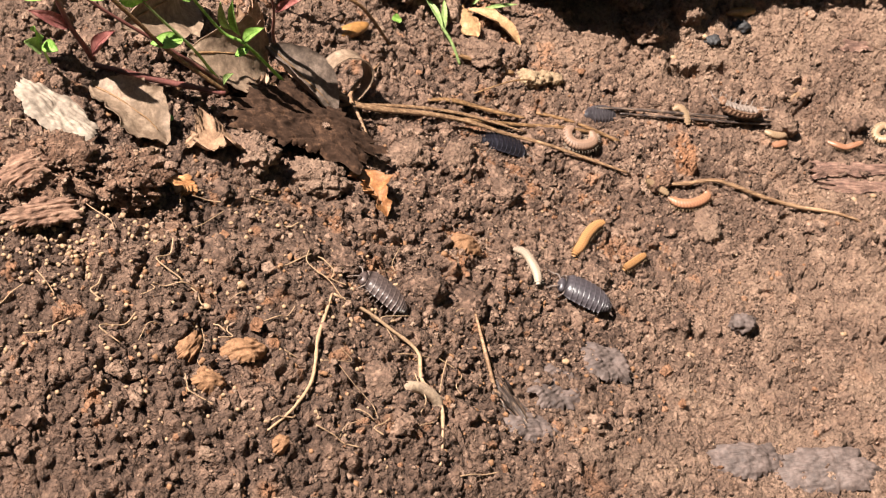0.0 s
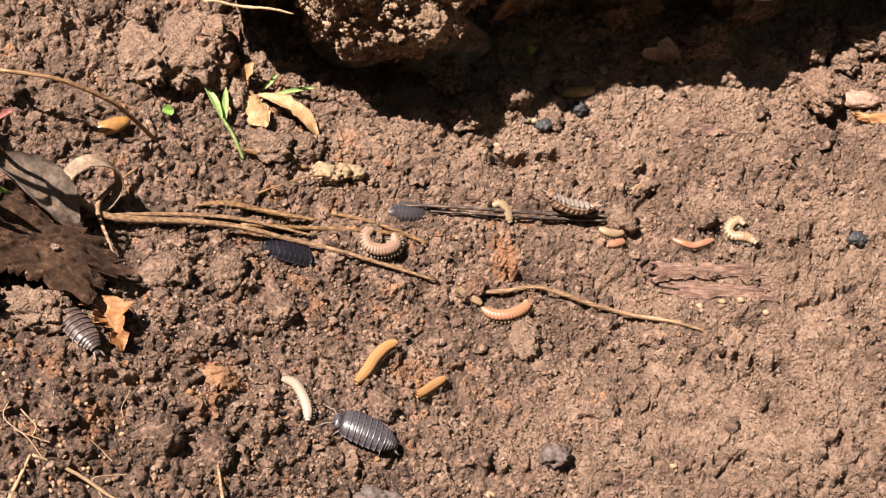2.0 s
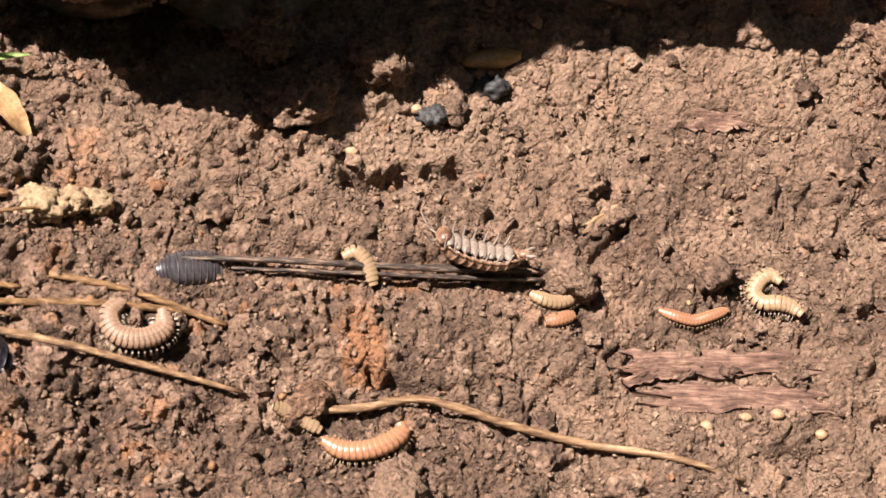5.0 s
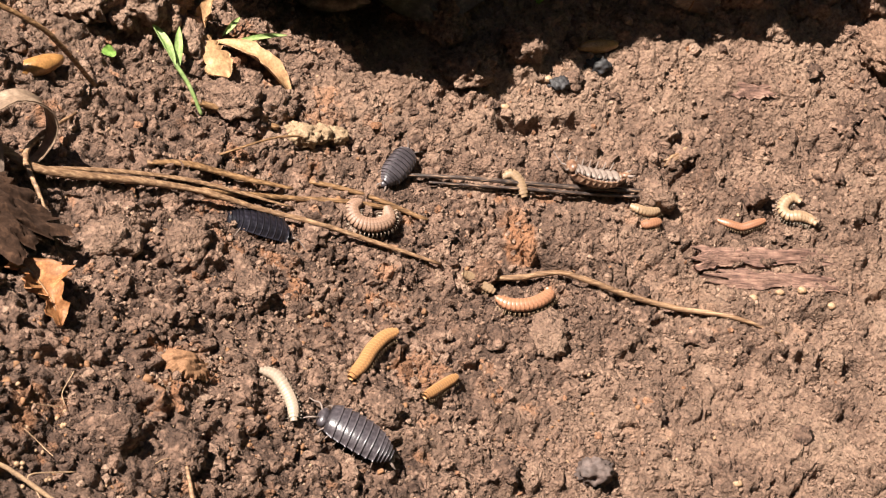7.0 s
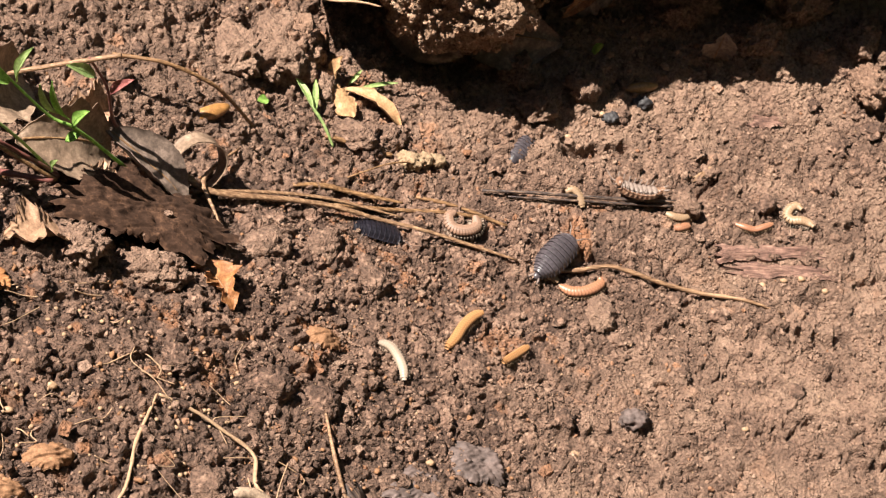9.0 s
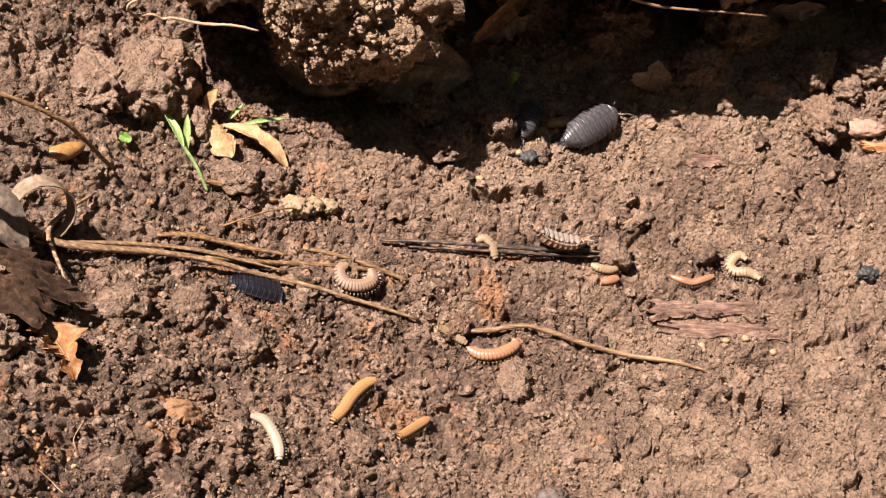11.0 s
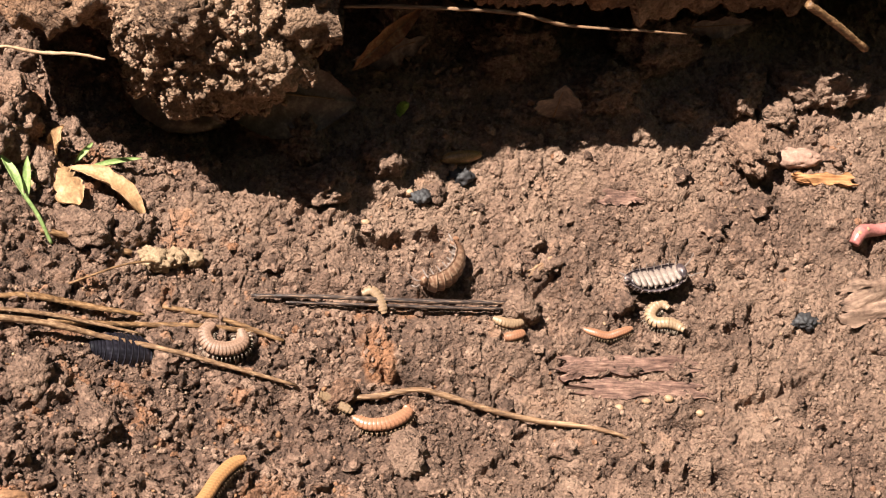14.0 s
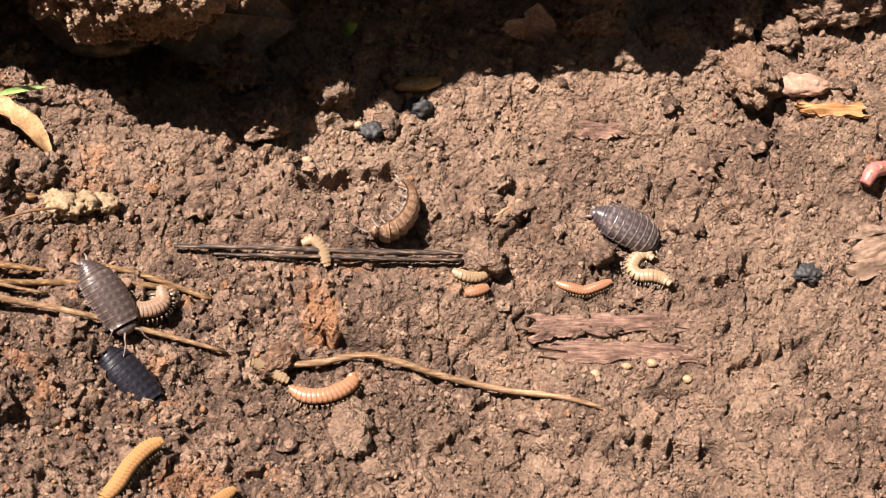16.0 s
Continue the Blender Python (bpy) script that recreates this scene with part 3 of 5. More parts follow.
ROOTY = plain("pale_root", (0.33, 0.212, 0.128), 0.6, 0.3, 1.0, 0.3)
STRAW = streaky("dry_straw", (0.10, 0.052, 0.028), (0.21, 0.118, 0.064), (0.37, 0.235, 0.135))
STRAW_DARK = streaky("brown_straw", (0.07, 0.035, 0.015), (0.19, 0.10, 0.045), (0.34, 0.20, 0.10))
# palest fibre streaks also paint in the highlight along the dark stick
WETSTICK = streaky("wet_stick", (0.018, 0.012, 0.010), (0.06, 0.042, 0.036), (0.26, 0.165, 0.11), 0.4, 14.0, 0.7, 0.3)
REDSTEM = plain("red_stem", (0.14, 0.05, 0.042), 0.45, 0.4, 2.0, 0.4)
GREEN = leafy("green_leaf", (0.26, 0.44, 0.09), (0.40, 0.56, 0.17), 0.55, 2.5, 0.4)
TAN = leafy("tan_dead_leaf", (0.41, 0.235, 0.115), (0.54, 0.345, 0.195), 0.65, 2.0, 0.12)
TANDULL = leafy("dull_tan_leaf", (0.33, 0.195, 0.12), (0.48, 0.31, 0.20), 0.65, 2.0, 0.15)
GREYLEAF = leafy("grey_dead_leaf", (0.15, 0.108, 0.085), (0.29, 0.21, 0.165), 0.5)
BROWNLEAF = leafy("brown_rotten_leaf", (0.042, 0.022, 0.014), (0.105, 0.055, 0.033), 0.95, 2.0, 0.0)
BROWNLEAF.node_tree.nodes["Principled BSDF"].inputs["Specular IOR Level"].default_value = 0.12
ORANGELEAF = leafy("orange_dead_leaf", (0.27, 0.11, 0.04), (0.45, 0.24, 0.10), 0.6, 1.6)
ROTWOOD = streaky("rotten_wood", (0.09, 0.05, 0.034), (0.17, 0.10, 0.068), (0.27, 0.17, 0.115), 0.85, 4.0, 1.0)
PINKWOOD = streaky("reddish_wood", (0.06, 0.029, 0.022), (0.16, 0.085, 0.062), (0.25, 0.15, 0.108), 0.85, 3.0, 1.0, 0.35)
TANBARK = streaky("tan_bark", (0.11, 0.06, 0.041), (0.20, 0.122, 0.084), (0.28, 0.18, 0.126), 0.85, 4.0, 1.0, 0.7)
REDBARK = streaky("red_bark", (0.12, 0.06, 0.04), (0.22, 0.12, 0.08), (0.32, 0.19, 0.13), 0.85, 4.0, 1.0, 0.8)
ORANGEWOOD = streaky("orange_wood", (0.22, 0.085, 0.03), (0.36, 0.165, 0.065), (0.48, 0.26, 0.12), 0.7, 12.0)
RUSTBITS = plain("rusty_wood_bits", (0.205, 0.105, 0.055), 0.8, 0.2, 1.0, 0.4)
PINKLEAF = leafy("pink_red_leaf", (0.30, 0.10, 0.09), (0.45, 0.22, 0.19), 0.5, 2.5, 0.3)
PALELEAF = leafy("pale_grey_leaf", (0.26, 0.20, 0.155), (0.38, 0.30, 0.235), 0.75, 3.5, 0.1)
PALEGREEN = leafy("pale_green_leaf", (0.34, 0.45, 0.16), (0.48, 0.55, 0.27), 0.55, 2.5, 0.4)
BROWNDRY = leafy("dry_brown_leaf", (0.26, 0.175, 0.12), (0.41, 0.29, 0.205), 0.6, 3.0, 0.25)
BLACKSTONE = plain("black_pebble", (0.026, 0.023, 0.024), 0.65, 0.5, 1.0, 0.5)
GREYSTONE = plain("dark_stone", (0.10, 0.070, 0.061), 0.75, 0.4, 3.0, 0.45, 0.15)
PINKSTONE = plain("pink_stone", (0.29, 0.175, 0.13), 0.8, 0.2, 2.0, 0.3)
PALESEED = plain("pale_seed", (0.31, 0.195, 0.115), 0.5, 0.4, 1.0, 0.25)
EGGS = plain("yellow_granule", (0.29, 0.185, 0.11), 0.6, 0.3, 0.8, 0.35)


# ---- stems, straws and roots ----
def stem(name, label, category, pts, radii, mat, group="", sides=8, rough=0.12, seed=1, flat=1.0):
    return tagged(tube(name, pts, radii, mat, sides, rough, seed, flat), label, category, group)


def stems():
    stem("straw", "long dry tan straw lying across the soil", "straw",
         [calm(-87, -14.6, 4.5), calm(-81, -16.2, 3.4), calm(-76, -17.5, 2.6), calm(-70, -18.8, 2.2), calm(-57.4, -15.5, 2.0), calm(-48.8, -13.7, 2), calm(-39.9, -13.0, 1.7), calm(-30.8, -13.2, 1.5), calm(-21.5, -13.6, 1.3), calm(-11.5, -14.2, 0.8)],
         [0.6, 0.75, 0.8, 0.8, 0.65, 0.58, 0.5, 0.45, 0.42, 0.3], STRAW, "straws", 8, 0.1, 2, 0.7)
    stem("twig", "thin kinked dry twig on the clay", "twig",
         [calm(-6.6, -15.2, 0.8), calm(1, -14.4, 1.3), calm(7.3, -13.0, 2.0), calm(13, -13.4, 1.6), calm(20.1, -14.1, 1.5), calm(28, -14.8, 1.5), calm(37, -15.8, 0.9), calm(45.5, -16.9, 0.5)],
         [0.42, 0.52, 0.42, 0.52, 0.52, 0.46, 0.38, 0.2], STRAW, "", 8, 0.15, 3)
    stem("straw", "flat brown straw beside the long one", "straw", [calm(-74.5, -19.3, 1.5), calm(-62, -15.5, 1.6), calm(-50, -12.0, 1.4), calm(-35.2, -10.6, 0.7)],
         [0.3, 0.5, 0.5, 0.25], STRAW, "straws", 6, 0.1, 4, 0.5)
    stem("straw", "dark flattened straw piece on the soil", "straw", [calm(-57, -11.4, 1.0), calm(-51.5, -9.6, 1.4), calm(-44, -8.4, 1.3), calm(-35.5, -7.5, 0.8)],
         [0.5, 0.75, 0.7, 0.35], STRAW_DARK, "straws", 6, 0.1, 5, 0.55)
    stem("straw", "thin brown straw half sunk in soil", "straw", [calm(-49, -12.4, 0.7), calm(-36, -9.2, 0.7), calm(-27, -7.8, 0.7), calm(-17.5, -6.5, 0.3)], 0.45, STRAW_DARK, "straws", 6, 0.1, 6)
    stem("straw", "thin brown straw half sunk in soil", "straw", [calm(-33, -5.4, 0.4), calm(-24, -5.8, 0.6), calm(-14, -7.4, 0.3)], 0.4, STRAW_DARK, "straws", 6, 0.1, 7)
    stem("stick", "dark wet stick lying flat in the soil", "stick", [calm(-19.5, -1.3, 1.0), calm(-8, -0.7, 1.5), calm(0, 0.1, 1.6), calm(10, 1.1, 1.6), calm(22, 2.5, 1.4)],
         [0.28, 0.36, 0.4, 0.42, 0.36], WETSTICK, "", 8, 0.1, 8)
    stem("stick", "thin dark stick beside a thicker one", "stick", [calm(-14, -1.65, 0.95), calm(0, -0.6, 1.35), calm(12, 0.6, 1.35), calm(21.5, 1.7, 1.15)], [0.2, 0.26, 0.3, 0.26], WETSTICK, "", 6, 0.1, 9)
    stem("stem", "thin brown dead stem on soil", "stem", [calm(-52, 2.2, 0.6), calm(-45, 2.6, 0.8), calm(-38.5, 2.2, 0.4)], 0.5, STRAW_DARK, "", 6, 0.15, 10)
    stem("fibre", "fine brown plant fibre above soil", "fibre", [on(-47, -5.2, 0.6), on(-38, -1.2, 2.2), on(-29.5, 1.6, 1.8)], 0.2, STRAW_DARK, "fibres", 5, 0.1, 11)
    stem("fibre", "curled straw fibre round the long straw", "fibre", [on(-67.5, -7.7, 1.5), on(-71.5, -15, 3.6), on(-72.8, -18.3, 4.2), on(-70.9, -22.6, 3.0), on(-67.4, -27.7, 0.8)],
         [0.25, 0.4, 0.5, 0.4, 0.2], STRAW, "fibres", 6, 0.2, 12)
    stem("root", "pale wiry root on crumbly soil", "root", [calm(-72.2, -67.6, 0.9), calm(-72.9, -71.6, 0.9), calm(-73.9, -77.1, 0.9), calm(-74.0, -82.2, 0.9), calm(-74.6, -86.2, 0.9), calm(-77.5, -91.4, 0.9), calm(-81.0, -95.5, 0.9)],
         [0.22, 0.3, 0.34, 0.32, 0.3, 0.28, 0.2], ROOTY, "roots", 7, 0.25, 13)
    stem("root", "pale bent root on crumbly soil", "root", [calm(-71.9, -67.5, 0.9), calm(-66.5, -68.1, 0.9), calm(-61.1, -70.0, 0.9), calm(-55.9, -72.6, 0.9), calm(-54.9, -77.9, 0.9), calm(-51.2, -81.2, 0.9), calm(-50.6, -88.2, 0.9), calm(-50.8, -93.1, 0.9)],
         [0.26, 0.34, 0.32, 0.36, 0.37, 0.34, 0.3, 0.28], ROOTY, "roots", 7, 0.25, 14)
    stem("straw", "short thin straw stuck in soil", "straw", [on(-45.4, -60.2, 1.8), on(-42.9, -68, 1.6), on(-40, -74.2, 0.4)], [0.25, 0.4, 0.4], STRAW, "straws", 6, 0.1, 15)
    stem("root", "crooked pale root along the soil ledge", "root", [(-61.3, 12.5, 45.3), (-65, 11.7, 43.5), (-64.3, 12.1, 40.9), (-61.2, 12.3, 41.2), (-59.4, 12.5, 40.2), (-57.3, 12.3, 40.7), (-52.5, 12.2, 39.9), (-47.3, 11.9, 40.3), (-42.9, 11.6, 39.7)],
         [0.16, 0.26, 0.28, 0.3, 0.24, 0.26, 0.3, 0.26, 0.18], ROOTY, "roots", 7, 0.3, 16)
    stem("root", "thin pale root under the soil ledge", "root", [(-7.3, 24, 42.4), (0, 24.6, 42.4), (10.2, 24.5, 42.7), (19.8, 25.2, 41.9), (28.2, 26.5, 39), (39.8, 27.3, 38.1), (48.2, 30.2, 35.5)], [0.3, 0.34, 0.32, 0.3, 0.28, 0.22, 0.15], STRAW, "roots", 6, 0.2, 17)
    stem("stem", "brown stem in the dark hollow", "stem", [(69.5, 39.3, 35.8), (74.6, 40.9, 31.3), (82.6, 43.3, 23.7)], 0.75, STRAW_DARK, "", 6, 0.15, 18)
    # stems at the edge of the litter
    stem("stem", "reddish brown dead stem above soil", "stem", [(-99.6, -48.1, 46), (-106.6, -48.4, 47.4), (-114.5, -48.9, 49.3), (-123.8, -49.6, 52.2)], [0.5, 0.6, 0.65, 0.55], REDSTEM, "litter stems", 6, 0.12, 19)
    stem("stem", "dark thin arching stem", "stem", [(-66.3, -6.9, 22.7), (-70.9, -8.9, 31.3), (-74.9, -10.2, 36.7), (-83.1, -11.5, 42), (-92.9, -11.9, 43.7)], 0.4, STRAW_DARK, "litter stems", 6, 0.12, 21)
    stem("stem", "dry pale grass stem leaning over soil", "stem", [(-116.2, -30.6, 49.8), (-109.7, -31.9, 55.3), (-98.6, -33.1, 60.1), (-89, -33.9, 63.7)], 0.45, STRAW, "litter stems", 6, 0.12, 22)
    stem("stem", "brown thin dead stem among leaves", "stem", [(-99.3, -47.5, 45.7), (-110, -50.2, 57.3), (-116.9, -52.7, 67.5), (-122.1, -54.5, 75.1)], 0.4, STRAW_DARK, "litter stems", 6, 0.12, 23)
    rng = random.Random(5)
    for k in range(60):
        x, y = rng.uniform(-130, -45), rng.uniform(-94, -48)
        a, l = rng.uniform(0, 6.28), rng.uniform(3, 9)
        p = [on(x + l * f * math.cos(a + 0.9 * f * rng.uniform(-1, 1)), y + l * f * math.sin(a), rng.uniform(0.4, 1.6)) for f in (0, 0.33, 0.66, 1)]
        stem("rootlet", "hair-thin pale rootlet on soil", "rootlet", p, rng.uniform(0.06, 0.15), ROOTY, "rootlets", 5, 0.2, k)


stems()


# ---- leaves ----
def leaf(name, mat, length, width, m, bend=0.2, curl=0.3, ragged=0.0, seed=1, thick=0.14, tip=1.0, rib=None):
    """A leaf blade along x, bent along its length and curled across, with a midrib and a ragged edge where rotten. m: pose."""
    nx, ny = 26, 12
    u, v = np.meshgrid(np.linspace(0, 1, nx), np.linspace(-1, 1, ny), indexing="ij")
    half = 0.5 * width * np.sin(np.pi * np.clip(u, 0.015, 0.985) ** tip) ** 0.75
    edge = 1 + ragged * (vnoise(u * 9 + seed, np.sign(v) * 3.0 + 0 * u, 1.0, seed) + 0.6 * vnoise(u * 25 + seed, np.sign(v) * 5.0 + 0 * u, 1.0, seed + 1))
    y = v * half * np.where(np.abs(v) > 0.3, edge, 1)
    ang = bend * (u - 0.5)
    x = length * (np.sin(ang) / bend if abs(bend) > 1e-3 else u - 0.5)
    z = length * ((np.cos(ang) - 1) / bend if abs(bend) > 1e-3 else 0 * u)
    z = z + curl * half * v ** 2 - 0.35 * thick * np.exp(-(v / 0.07) ** 2) + 0.04 * width * vnoise(u * 4 + seed, v * 2, 1, seed + 2) + 0.02 * width * vnoise(u * 13 + seed, v * 6, 1, seed + 3)
    top = np.stack([x, y, z], -1).reshape(-1, 3)
    low = top - (0, 0, thick)
    f = grid_faces(nx, ny)
    n = nx * ny
    i = np.arange(n).reshape(nx, ny)
    rim = np.r_[i[:, 0], i[-1, 1:], i[-2::-1, -1], i[0, -2:0:-1]]
    nxt = np.roll(rim, -1)
    side = np.stack([rim, nxt, nxt + n, rim + n], -1)
    ob = mesh_object(name, np.vstack([top, low]) * MM, np.vstack([f[:, ::-1], f + n, side]), mat)
    ob.matrix_world = m
    if rib:
        mid = top.reshape(nx, ny, 3)[1:-1:4, ny // 2] + (0, 0.0, 0.0)
        r = tube("midrib", mid, np.linspace(0.016, 0.006, len(mid)) * width + 0.06, rib, 6)
        r.parent = ob
        tagged(r, "raised midrib of the leaf")
    return ob


def put(x, y, z, rx=0, ry=0, rz=0):
    return pose(x * MM, y * MM, z * MM, rx, ry, rz)


def slab(name, mat, rx, ry, thick, m, seed, ragged=0.25, bumps=0.8, grain=0.0):
    """A ragged flat piece, rotten at the edge, with an uneven top. Radii in mm."""
    na, nr = 150, 34
    a, r = np.meshgrid(np.linspace(0, 2 * np.pi, na, endpoint=False), np.linspace(0, 1, nr))
    c, sn = np.cos(a), np.sin(a)
    out = 1 + ragged * (vnoise(c * 2.2 + seed, sn * 2.2, 1, seed) + 0.7 * vnoise(c * 5 + seed, sn * 5, 1, seed + 1) + 0.5 * vnoise(c * 12 + seed, sn * 12, 1, seed + 2) + 0.3 * vnoise(c * 26 + seed, sn * 26, 1, seed + 6))
    out = 1 + (out - 1) * r ** 3
    x, y = rx * r * out * c, ry * r * out * sn
    z = bumps * (1.3 * vnoise(x, y, 8, seed + 3) + 0.8 * np.abs(vnoise(x, y, 3.2, seed + 4)) + 0.35 * vnoise(x, 2.5 * y, 1.2, seed + 5)) - 0.9 * bumps * r ** 4 + grain * (np.abs(vnoise(0.12 * x, y, 0.7, seed + 7)) + 0.5 * vnoise(0.3 * x, y, 0.4, seed + 8))
    top = np.stack([x, y, z + 0.5 * thick * (1 - r ** 8)], -1)
    low = np.stack([x, y, z - 0.5 * thick * (1 - r ** 8)], -1)
    v = np.vstack([top.reshape(-1, 3), low.reshape(-1, 3)])
    i = np.arange(na * nr).reshape(nr, na)
    j = np.roll(i, -1, 1)
    f = np.stack([i[:-1], j[:-1], j[1:], i[1:]], -1).reshape(-1, 4)
    n = na * nr
    rim = np.stack([i[-1], j[-1], j[-1] + n, i[-1] + n], -1)
    ob = mesh_object(name, v * MM, np.vstack([f[:, ::-1], f + n, rim[:, ::-1]]), mat)
    ob.matrix_world = m
    return ob


def leaves():
    dark = slab("rotten_leaf", BROWNLEAF, 18.0, 10.2, 1.2, lay(-83.4, -31.0, 10, 4.2, -6, 0, 12), 3, 0.3, 0.6, 0.5)
    tagged(dark, "large dark brown rotten leaf lying on clods", "leaf")
    for x, y, sd in ((-84, -33, 5), (-77, -31, 6), (-88, -31, 7), (-80, -36.5, 8)):
        crumb = lump("crumb", (0, 0, 0), (0.9, 0.7, 0.6), SOIL, sd, 3, 0.5)
        crumb.matrix_world = dark.matrix_world.inverted() @ Matrix.Translation(Vector(on(x, y, 5.0)) * MM)
        part("crumb", crumb, dark)
    ob = leaf("dead_leaf", ORANGELEAF, 13, 6, lay(-67.6, -39.5, -48, 1.6, 10, 6), 0.9, 0.6, 0.6, 5, 0.25, rib=STRAW_DARK)
    tagged(ob, "torn orange-brown leaf scrap under a dark leaf", "leaf", "leaf scraps")
    ob = leaf("dead_leaf", TANDULL, 13, 8.5, lay(-97.0, -42.6, 30, 2.0, 0, 0), 0.7, 0.5, 0.6, 6, 0.25)
    tagged(ob, "crumpled light brown dead leaf", "leaf")
    ob = leaf("dead_leaf", TANDULL, 9, 5, lay(-90.5, -26.6, -12, 3.4, 0, 0), 1.1, 0.7, 0.5, 16, 0.25)
    tagged(ob, "crumpled light brown dead leaf", "leaf")
    ob = leaf("dead_leaf", GREYLEAF, 21, 8.5, lay(-84.4, -20.2, -16, 4.2, 14, 4), 0.35, 0.9, 0.05, 7, 0.25, rib=STRAW_DARK)
    tagged(ob, "grey glossy dead leaf folded lengthwise", "leaf")
    ob = leaf("dead_leaf", BROWNDRY, 24, 14, lay(-97, -22.5, 20, 5.0, 30, 4), 0.9, 0.55, 0.1, 8, 0.25, rib=STRAW_DARK)
    tagged(ob, "grey-brown curved dead leaf among stems", "leaf")
    ob = leaf("dead_leaf", BROWNDRY, 28, 14, lay(-112, -18, 50, 8, 32, 10), 0.9, 0.6, 0.1, 9, 0.25, rib=STRAW_DARK)
    tagged(ob, "grey-brown curved dead leaf among stems", "leaf")
    ob = leaf("dead_leaf", TANDULL, 11, 7, lay(-95, -11.5, 20, 3.0, 12, 0), 0.9, 0.6, 0.4, 27, 0.25)
    tagged(ob, "crumpled light brown dead leaf", "leaf")
    ob = leaf("dead_leaf", BROWNDRY, 18, 11, lay(-112, -42.5, -20, 3.0, 22, 0), 0.8, 0.5, 0.2, 28, 0.25, rib=STRAW_DARK)
    tagged(ob, "grey-brown curved dead leaf among stems", "leaf")
    ring = leaf("dead_leaf", BROWNDRY, 32, 4.2, lay(-78.0, -13.2, 4, 9.6, -34, 0), 5.6, 0.12, 0.1, 10, 0.3)
    tagged(ring, "dry leaf strip curled into a ring", "leaf")
    ob = slab("dead_leaf", PALELEAF, 8.5, 4.4, 0.8, lay(-122.6, -48.6, -22, 3.0, 10, 6), 11, 0.1, 0.7)
    tagged(ob, "thick pale grey dead leaf on the mound", "leaf")
    ob = leaf("dead_leaf", TAN, 12.0, 7.0, lay(-51.5, 11.0, -42, 2.4, 6, -6), 0.7, -0.35, 0.3, 12, 0.2)
    tagged(ob, "crumpled tan dead leaf below the soil ledge", "leaf", "tan leaves")
    ob = leaf("dead_leaf", TAN, 15.5, 4.2, lay(-43.0, 11.6, -27, 2.6, -24, 0), 1.1, 0.55, 0.14, 13, 0.2)
    tagged(ob, "curled tan dead leaf below the soil ledge", "leaf", "tan leaves")
    ob = leaf("dead_leaf", TAN, 8.5, 3.0, put(-50.9, 13, 20.3, 10, -78, 20), 0.5, 0.5, 0.3, 19, 0.2)
    tagged(ob, "torn tan leaf strip standing upright", "leaf", "tan leaves")
    ob = leaf("dead_leaf", GREYLEAF, 18, 9, put(-33.1, 22.7, 21.8, 58, 14, -14), 0.5, 0.2, 0.05, 15, 0.3, rib=STRAW_DARK)
    tagged(ob, "grey dead leaf leaning in the shade of the clod", "leaf", "shaded leaves")
    ob = leaf("dead_leaf", GREYLEAF, 24, 13, put(-15.4, 26.2, 21.2, 58, 6, 4), 0.4, 0.2, 0.05, 17, 0.3, rib=STRAW_DARK)
    tagged(ob, "grey dead leaf leaning in the shade of the clod", "leaf", "shaded leaves")
    ob = leaf("dead_leaf", ORANGELEAF, 15, 3.2, put(0.4, 28.8, 32.2, 40, -30, 35), 0.6, 0.4, 0.1, 18, 0.25, rib=STRAW_DARK)
    tagged(ob, "narrow brown leaf hanging in the dark hollow", "leaf")
    for x, y, l, w, head, roll, pitch, sd in ((30.6, 32.5, 9, 7, 80, 10, -62, 29), (1.0, 37, 13, 4.5, 20, 40, -20, 30), (59, 47, 12, 4, 10, 40, 0, 35)):
        ob = leaf("dead_leaf", GREYLEAF, l, w, lay(x, y, head, 4.5, roll, pitch), 0.5, 0.4, 0.25, sd, 0.3, rib=STRAW_DARK)
        tagged(ob, "brown dead leaf deep in the dark hollow", "leaf", "hollow leaves")


leaves()


